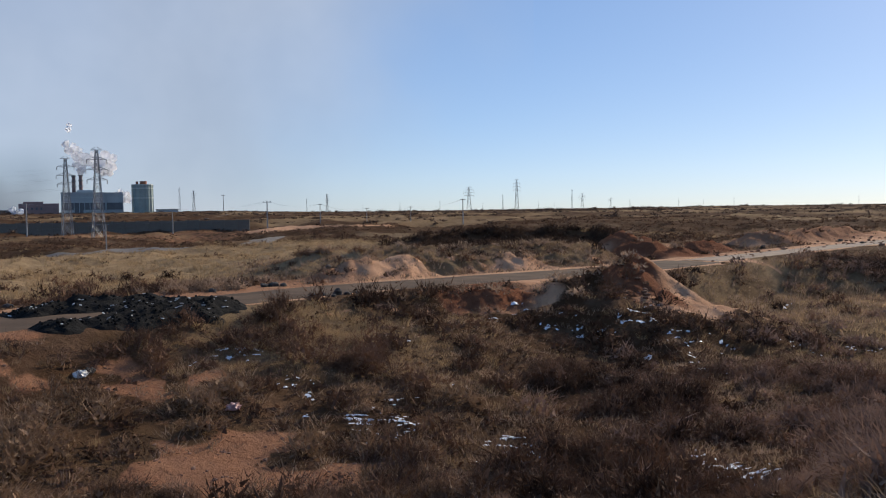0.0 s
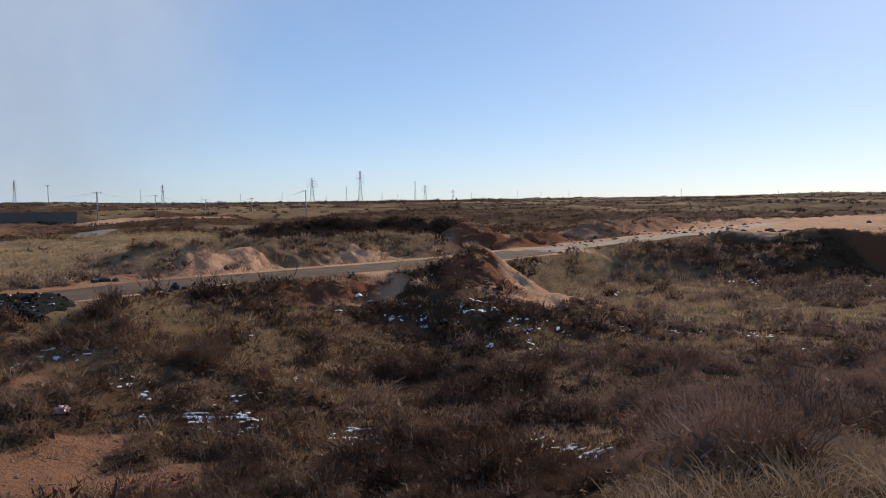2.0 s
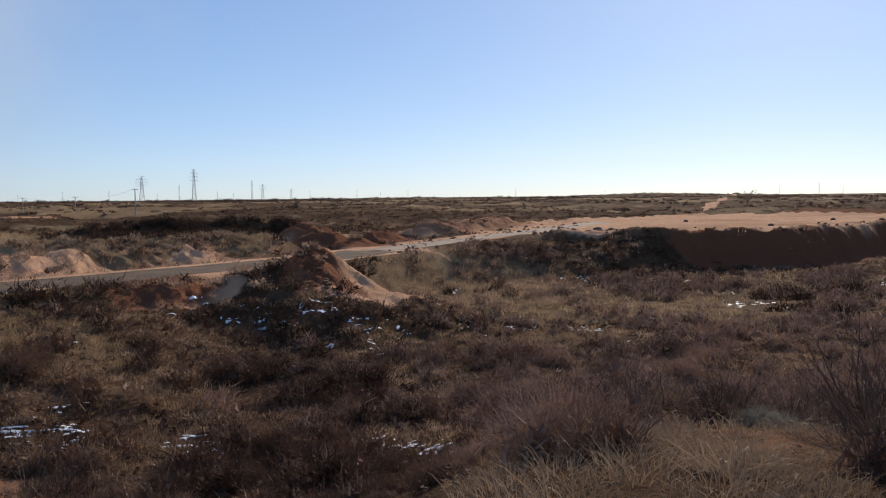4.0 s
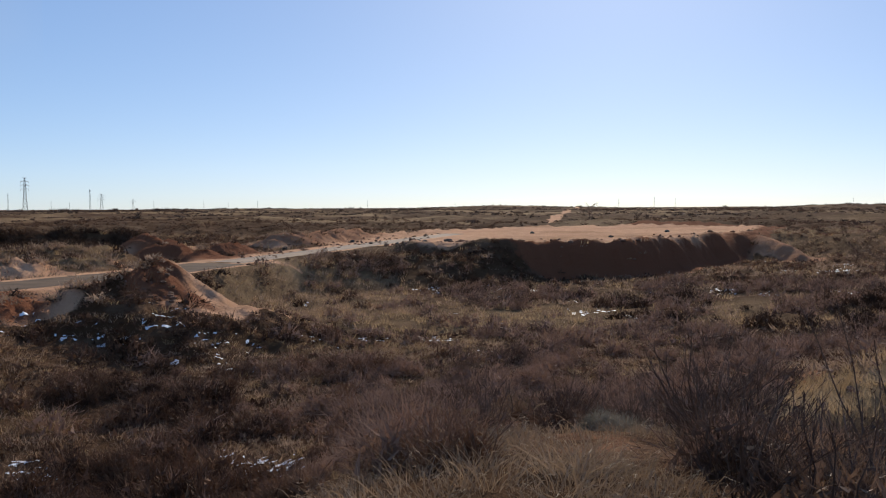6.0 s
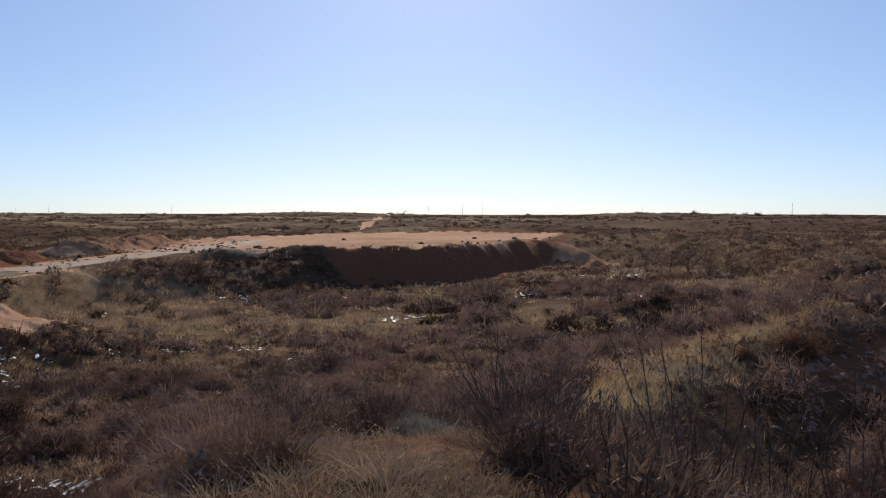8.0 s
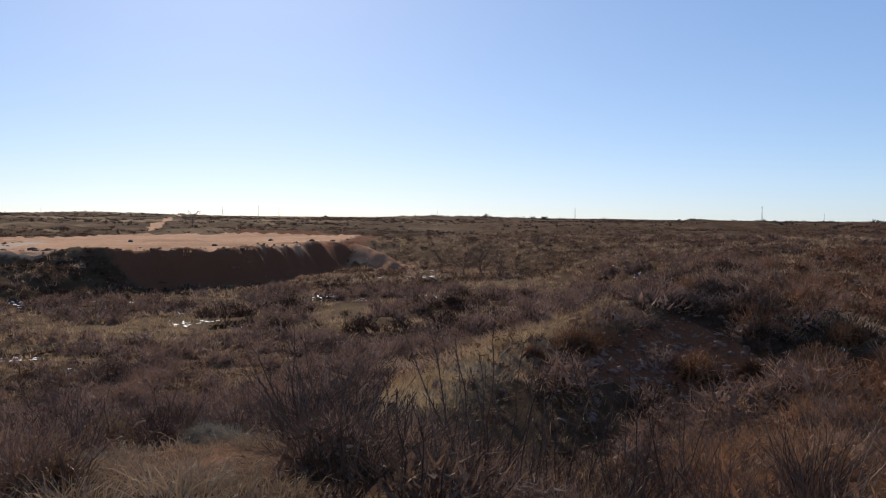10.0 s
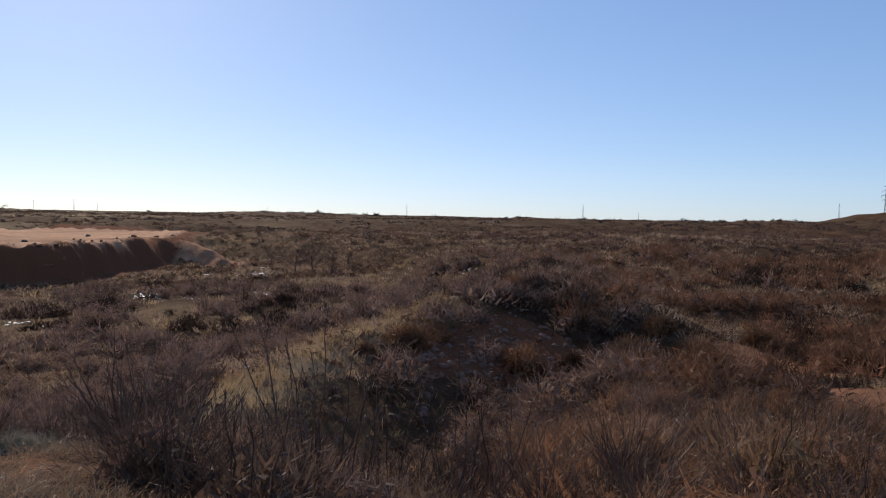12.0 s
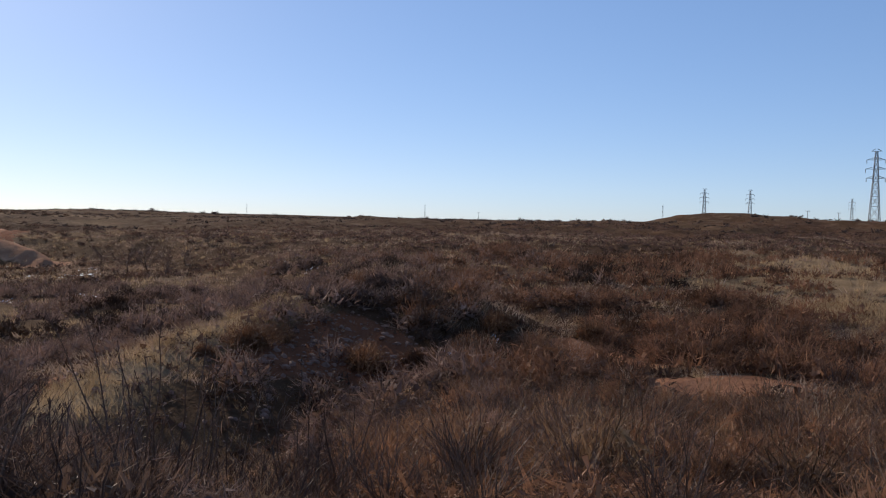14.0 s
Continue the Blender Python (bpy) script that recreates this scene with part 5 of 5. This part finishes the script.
def big_tank():
    root = new("gas_holder")
    root.matrix_basis = works_frame(18.83)
    rad, h = wide_of(1.22) / 2, 21.8
    bm = bmesh.new()
    bmesh.ops.create_cone(bm, cap_ends=True, segments=20, radius1=rad, radius2=rad, depth=h, matrix=Matrix.Translation((0, 0, h / 2)))
    part("shell", bm, TANKGREEN, root)
    for z in (0.3, 11.5, h - 3.0, h - 0.4):
        bm = bmesh.new()
        bmesh.ops.create_cone(bm, cap_ends=True, segments=20, radius1=rad + 0.35, radius2=rad + 0.35, depth=0.6, matrix=Matrix.Translation((0, 0, z)))
        part("ring_walkway", bm, TANKBAND, root)
    for k in range(10):
        bm = bmesh.new()
        a = k * 0.6283
        bar(bm, ((rad + 0.1) * math.cos(a), (rad + 0.1) * math.sin(a), 0), ((rad + 0.1) * math.cos(a), (rad + 0.1) * math.sin(a), h), 0.28, sides=6)
        part("column", bm, TANKGREEN, root)
    for x, r, up in ((-rad * 0.5, 0.9, 2.2), (rad * 0.1, 2.6, 2.4)):
        bm = bmesh.new()
        bar(bm, (x, 0, h), (x, 0, h + up), r, sides=14)
        part("vent_housing", bm, RUST, root, "rust-red vent housing")
    tagged(root, "dark green cylindrical gas holder with pale bands", "tank")


def chimney(bearing, top_el, mat):
    root = new("chimney")
    root.matrix_basis = works_frame(bearing)
    z = root.matrix_basis.translation.z
    h = EYE + WORKS_R * math.tan(radians(top_el)) - z
    bm = bmesh.new()
    bar(bm, (0, 12, 0), (0, 12, h), 1.5, 1.25, 14)
    part("shaft", bm, mat, root)
    for f in (0.72, 0.86, 0.99):
        bm = bmesh.new()
        bar(bm, (0, 12, h * f - 0.4), (0, 12, h * f + 0.4), 1.75, sides=14)
        part("ring", bm, DARKSHEET, root)
    tagged(root, "dull red-brown steel factory chimney", "chimney", "factory chimneys")


def low_shed(bearing, width, tall, mat, label):
    root = new("industrial_shed")
    root.matrix_basis = works_frame(bearing)
    w = wide_of(width) / 2
    bm = bmesh.new()
    box(bm, -w, w, 0, 9, 0, tall)
    part("wall", bm, mat, root)
    bm = bmesh.new()
    box(bm, -w - 0.3, w + 0.3, -0.4, 9.4, tall, tall + 0.5)
    part("roof", bm, DARKSHEET, root)
    tagged(root, label, "shed")


main_hall()
brown_hall()
big_tank()
chimney(22.72, 2.45, STACK)
chimney(22.33, 2.5, STACK)
low_shed(17.4, 1.3, 2.6, SHEET, "long low blue-grey shed beside the tank")
low_shed(26.3, 0.9, 3.2, DARKSHEET, "low dark shed at the edge of the works")


def steam(name, puffs, reach, label):
    """A drifting cloud as one uneven mesh."""
    bm = bmesh.new()
    for a, el, size in puffs:
        x, y = at(a, reach)
        c = Vector((x, y, EYE + reach * math.tan(radians(el))))
        for _ in range(9):
            g = Vector(rng.normal(0, 0.75, 3)) * size
            bmesh.ops.create_icosphere(bm, subdivisions=2, radius=size * rng.uniform(0.55, 1.1), matrix=Matrix.Translation(c + g))
    ob = part(name, bm, STEAM)
    fuse = ob.modifiers.new("fuse", "REMESH")
    fuse.mode, fuse.voxel_size, fuse.use_smooth_shade = "VOXEL", 0.4, True
    for scale, strength in ((2.6, 2.4), (0.9, 0.9)):
        billow = bpy.data.textures.new("billow", "CLOUDS")
        billow.noise_scale, billow.noise_depth = scale, 3
        swell = ob.modifiers.new("swell", "DISPLACE")
        swell.texture, swell.strength, swell.mid_level, swell.texture_coords = billow, strength, 0.36, "GLOBAL"
    tagged(ob, label, "steam", kind="stuff")


steam("steam_cloud", [(22.33, 2.62, 1.2), (22.3, 2.85, 1.8), (22.4, 3.2, 2.4), (22.6, 3.5, 2.2), (22.8, 3.9, 2.4), (23.05, 4.2, 1.6), (22.2, 3.6, 2.4), (21.8, 3.5, 2.6), (21.3, 3.4, 3.0),
                      (20.9, 3.35, 3.4), (20.7, 3.0, 3.4), (21.0, 3.05, 3.2), (22.0, 3.3, 2.6), (20.9, 2.7, 2.4), (21.4, 3.0, 2.4), (20.5, 3.5, 1.6), (22.95, 5.2, 1.0), (22.9, 5.45, 0.8)], 760,
      "white steam drifting from the factory chimneys")
steam("steam_cloud", [(20.1, 1.35, 1.6), (19.8, 1.2, 1.6), (19.7, 0.9, 1.6)], 740, "small white steam puff beside the tank")
steam("steam_cloud", [(26.0, 0.35, 1.4), (25.7, 0.3, 1.0)], 690, "small white steam puff near the brown shed")


# ---- coal, stones, snow and litter ----
def heap(line, fall, seed, label):
    a = [b for b, _, _ in line]
    bm = bmesh.new()
    pts = np.array([at(b, r) for b, r, _ in line])
    lo, hi = pts.min(0) - 3.2, pts.max(0) + 3.2
    nx, ny = int((hi[0] - lo[0]) / 0.16), int((hi[1] - lo[1]) / 0.16)
    X, Y = np.meshgrid(np.linspace(lo[0], hi[0], nx), np.linspace(lo[1], hi[1], ny))
    x, y = X.ravel(), Y.ravel()
    d, top = along(x, y, line)
    up = top * (1 + 0.35 * rough(x, y, 2.2, seed)) - fall * d + 0.28 * rough(x, y, 0.75, seed + 3, 3)
    z = height(x, y) + np.maximum(up, -0.25)
    i = (np.arange(ny - 1)[:, None] * nx + np.arange(nx - 1)).ravel()
    tris = np.concatenate([np.stack([i, i + 1, i + nx + 1], 1), np.stack([i, i + nx + 1, i + nx], 1)])
    tris = tris[(up[tris] > -0.24).any(1)]
    keep, inv = np.unique(tris, return_inverse=True)
    bm.free()
    ob = new("coal_mound", mesh_from("coal_mound", np.stack([x, y, z], 1)[keep], inv.reshape(-1, 3), COAL))
    tagged(ob, label, "coal heap", "coal heaps beside the road")
    return x[up > 0.1], y[up > 0.1], z[up > 0.1]


def stone_mesh(seed, mat):
    bm = bmesh.new()
    bmesh.ops.create_icosphere(bm, subdivisions=2, radius=0.5)
    for v in bm.verts:
        v.co *= 1 + 0.45 * noise.noise(v.co * 2.1 + Vector((seed * 7.1, 0, 0)))
        v.co.z *= 0.72
    me = bpy.data.meshes.new("stone")
    bm.to_mesh(me)
    bm.free()
    me.materials.append(mat)
    return me


for k, (line, fall) in enumerate(COAL_HEAPS):
    hx, hy, hz = heap(line, fall, 70 + 5 * k, "long low heap of black coal beside the road")
    bm = bmesh.new()
    for q in rng.integers(0, len(hx), 240):
        s = rng.uniform(0.03, 0.1)
        bmesh.ops.create_icosphere(bm, subdivisions=1, radius=s, matrix=Matrix.Translation((hx[q], hy[q], hz[q] + s * 0.2)) @ Matrix.Rotation(q, 4, "X"))
    tagged(part("coal_lumps", bm, COAL), "loose black coal lumps on the heap", "coal", kind="stuff")
    bm = bmesh.new()
    for q in rng.integers(0, len(hx), 70):
        s = rng.uniform(0.02, 0.075)
        bmesh.ops.create_icosphere(bm, subdivisions=1, radius=s, matrix=Matrix.Translation((hx[q], hy[q], hz[q])) @ Matrix.Rotation(rng.normal(0, 0.35), 4, "Y") @ Matrix.Diagonal((rng.uniform(1, 2.8), 1, 0.3, 1)))
    tagged(part("snow_flecks", bm, SNOW), "flecks of old snow on the coal", "snow", kind="stuff")

def clods():
    """Loose clods along the platform's rim, on the mound and by the track."""
    out = []
    edge = PLATFORM[0:7]
    for k in range(420):
        if k < 260:
            i = rng.integers(0, 6)
            (a0, r0), (a1, r1) = edge[i], edge[i + 1]
            f = rng.uniform()
            a, r = a0 + f * (a1 - a0), r0 + f * (r1 - r0) + rng.normal(1.5, 2.0)
        elif k < 285:
            a, r = rng.uniform(-14, -10.5), rng.uniform(53, 58)
        else:
            f = rng.uniform()
            a, r = -17 - 13 * f, 86 + 50 * f + rng.normal(0, 5)
        out.append((*at(a, r), rng.uniform(0.05, 0.2) if k > 40 else rng.uniform(0.15, 0.35)))
    bm = bmesh.new()
    for x, y, s in out:
        m = Matrix.Translation((x, y, ground_z(x, y) + 0.1 * s)) @ Matrix.Rotation(x, 4, "X") @ Matrix.Diagonal((s * rng.uniform(0.8, 1.8), s, s * 0.7, 1))
        bmesh.ops.create_icosphere(bm, subdivisions=1, radius=1, matrix=m)
    tagged(part("loose_clods", bm, CLOD), "loose reddish earth clods on the sandy rims", "clods", kind="stuff")


CLOD = speckled("red_clod", (0.22, 0.11, 0.065), (0.15, 0.08, 0.05), 2.5, 0.95, 0, 0.6, 0.04)
clods()
STONES, CLODS = [stone_mesh(k, ROCK) for k in range(4)], [stone_mesh(10 + k, DARKROCK) for k in range(4)]


def stone(x, y, s, grey, label="", group=""):
    ob = new("stone" if grey else "earth_clod", (STONES if grey else CLODS)[int(rng.integers(0, 4))])
    ob.matrix_basis = pose(x, y, ground_z(x, y) + 0.12 * s, 0, 0, rng.uniform(0, 360)) @ Matrix.Diagonal((s * rng.uniform(0.8, 1.5), s, s, 1))
    tagged(ob, label or ("weathered grey boulder lying on the sandy bank" if grey else "dark clod of dug earth beside the road"), "stone" if grey else "clod",
           group or ("boulders on the bank" if grey else "earth clods"))


for a, r, s, g in ((7.5, 64, 0.45, 1), (5.8, 66, 0.4, 1), (2.4, 72.5, 0.5, 1), (1.9, 73.5, 0.4, 1), (-1.5, 74.5, 0.6, 1), (-1.9, 75, 0.7, 1), (-4.8, 77, 0.6, 1),
                   (-7.2, 79, 0.5, 1), (11.6, 58.5, 0.5, 0), (11.0, 58.8, 0.6, 0), (10.4, 58.6, 0.5, 0), (14.8, 56, 0.5, 0),
                   (7.8, 51.2, 0.4, 0), (6.3, 51.5, 0.35, 0), (5.6, 52, 0.3, 0), (7.2, 50.4, 0.3, 0), (8.4, 50.6, 0.35, 0), (26.5, 52.5, 0.5, 0),
                   (-30.5, 108, 0.7, 0), (-33, 112, 0.6, 0), (-36, 140, 0.8, 0), (-41, 120, 0.6, 0), (-44.5, 150, 0.9, 0), (-29, 110, 0.5, 0), (-22.5, 88, 0.4, 0),
                   (-20.0, 108, 0.6, 0), (-24.3, 118, 0.7, 0), (-25.5, 112, 0.6, 0), (-27.2, 111, 0.5, 0), (-28.6, 118, 0.6, 0)):
    stone(*at(a, r), s, g)


def dark_cone():
    """The small pointed pile by the roadside."""
    x, y = at(6.9, 51.3)
    bm = bmesh.new()
    bmesh.ops.create_cone(bm, cap_ends=True, segments=14, radius1=0.38, radius2=0.05, depth=0.9, matrix=Matrix.Translation((0, 0, 0.3)))
    bmesh.ops.subdivide_edges(bm, edges=bm.edges[:], cuts=2, use_grid_fill=True)
    for v in bm.verts:
        v.co += v.normal * 0.22 * noise.noise(v.co * 3.3)
    ob = part("earth_cone", bm, DARKROCK)
    ob.location, ob.scale = (x, y, ground_z(x, y) - 0.05), (1.2, 1.0, 0.6)
    tagged(ob, "small pointed pile of dark earth at the roadside", "earth pile")


dark_cone()


def snow_patch(bearing, reach, wide, seed):
    """A ragged thin sheet of old snow draped over the ground."""
    cx, cy = at(bearing, reach)
    deep = wide * 1.5
    cell = 0.05 if reach < 45 else 0.09
    nx, ny = max(int(wide * 1.6 / cell), 6), max(int(deep * 1.2 / cell), 6)
    U, V = np.meshgrid(np.linspace(-0.8, 0.8, nx) * wide, np.linspace(-0.6, 0.6, ny) * deep)
    b = radians(bearing)
    x = cx + (U * math.cos(b) - V * math.sin(b)).ravel()
    y = cy + (U * math.sin(b) + V * math.cos(b)).ravel()
    q = (U / (0.7 * wide)) ** 2 + (V / (0.55 * deep)) ** 2
    thick = rough(x * 0.6, y, 0.2 if reach < 45 else 0.27, seed, 3) - (0.1 if wide > 0.9 and reach < 40 else 0.24) - 0.25 * q.ravel()
    z = height(x, y) + np.clip(thick, -0.05, 0.14) * 0.35 + 0.012
    i = (np.arange(ny - 1)[:, None] * nx + np.arange(nx - 1)).ravel()
    tris = np.concatenate([np.stack([i, i + 1, i + nx + 1], 1), np.stack([i, i + nx + 1, i + nx], 1)])
    tris = tris[(thick[tris] > 0).all(1)]
    if len(tris) < 4:
        return
    keep, inv = np.unique(tris, return_inverse=True)
    ob = new("snow_patch", mesh_from("snow_patch", np.stack([x, y, z], 1)[keep], inv.reshape(-1, 3), SNOW, True))
    tagged(ob, "ragged thin patch of old snow between the scrub", "snow", "snow patches in the hollow", kind="stuff")


for k, (a, r, w) in enumerate(SNOW_SPOTS):
    snow_patch(a, r, w, 300 + k)


def crumpled_bag(bearing, reach, size, mat, label):
    x, y = at(bearing, reach)
    bm = bmesh.new()
    bmesh.ops.create_icosphere(bm, subdivisions=3, radius=size)
    for v in bm.verts:
        v.co *= 1 + 0.5 * noise.noise(v.co * 4 / size * 0.5) + 0.25 * noise.noise(v.co * 11)
        v.co.z = max(v.co.z * 0.7, -0.3 * size)
    ob = part("crumpled_bag", bm, mat)
    ob.location = (x, y, ground_z(x, y) + 0.22 * size)
    tagged(ob, label, "litter")


WHITEBAG = speckled("white_plastic", (0.65, 0.65, 0.63), (0.45, 0.45, 0.45), 4, 0.5, 0, 0.5, 0.02)
PINKBAG = speckled("pink_plastic", (0.45, 0.25, 0.22), (0.36, 0.2, 0.18), 4, 0.5, 0, 0.5, 0.02)
crumpled_bag(22.7, 37.2, 0.28, WHITEBAG, "crumpled white plastic bag on red earth")
crumpled_bag(22.2, 37.6, 0.22, DARKROCK, "crumpled dark plastic bag on red earth")
crumpled_bag(13.7, 32.5, 0.25, PINKBAG, "crumpled pinkish plastic bag among the scrub")


# ---- smoke on the skyline ----
def smoke_veil():
    """Thin smoke far behind the works, its daylit brightness put in as a glow."""
    m, n, l, p = material("thin_smoke_glow")
    n.remove(p)
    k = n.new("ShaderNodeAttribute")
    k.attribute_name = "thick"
    # emission stands in for sunlight scattered by the smoke
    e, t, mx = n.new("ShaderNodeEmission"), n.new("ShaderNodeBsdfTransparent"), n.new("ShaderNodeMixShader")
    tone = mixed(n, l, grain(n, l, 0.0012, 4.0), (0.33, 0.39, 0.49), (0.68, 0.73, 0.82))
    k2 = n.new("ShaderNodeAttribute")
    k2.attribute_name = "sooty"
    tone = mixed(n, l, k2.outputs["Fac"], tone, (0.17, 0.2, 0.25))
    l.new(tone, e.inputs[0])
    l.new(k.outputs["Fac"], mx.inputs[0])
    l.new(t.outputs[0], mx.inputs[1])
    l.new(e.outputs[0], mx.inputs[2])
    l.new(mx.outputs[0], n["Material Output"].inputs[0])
    A, E = np.meshgrid(np.linspace(-6, 60, 130), np.linspace(-1, 40, 80))
    a, el = A.ravel(), E.ravel()
    r = 3800.0
    x, y, z = -r * np.sin(np.radians(a)), r * np.cos(np.radians(a)), EYE + r * np.tan(np.radians(el))
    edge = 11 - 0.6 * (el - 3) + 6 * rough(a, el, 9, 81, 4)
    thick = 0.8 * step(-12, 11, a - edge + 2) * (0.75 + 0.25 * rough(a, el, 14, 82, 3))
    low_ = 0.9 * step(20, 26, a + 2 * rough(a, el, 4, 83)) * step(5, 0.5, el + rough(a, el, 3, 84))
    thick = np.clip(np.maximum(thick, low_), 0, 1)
    i = (np.arange(79)[:, None] * 130 + np.arange(129)).ravel()
    tris = np.concatenate([np.stack([i, i + 1, i + 131], 1), np.stack([i, i + 131, i + 130], 1)])
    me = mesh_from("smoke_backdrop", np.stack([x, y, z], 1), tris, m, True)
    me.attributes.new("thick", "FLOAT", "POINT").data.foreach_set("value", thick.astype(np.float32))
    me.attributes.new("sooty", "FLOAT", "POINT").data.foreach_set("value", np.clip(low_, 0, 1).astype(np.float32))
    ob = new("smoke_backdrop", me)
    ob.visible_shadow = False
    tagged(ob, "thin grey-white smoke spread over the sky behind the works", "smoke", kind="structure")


smoke_veil()
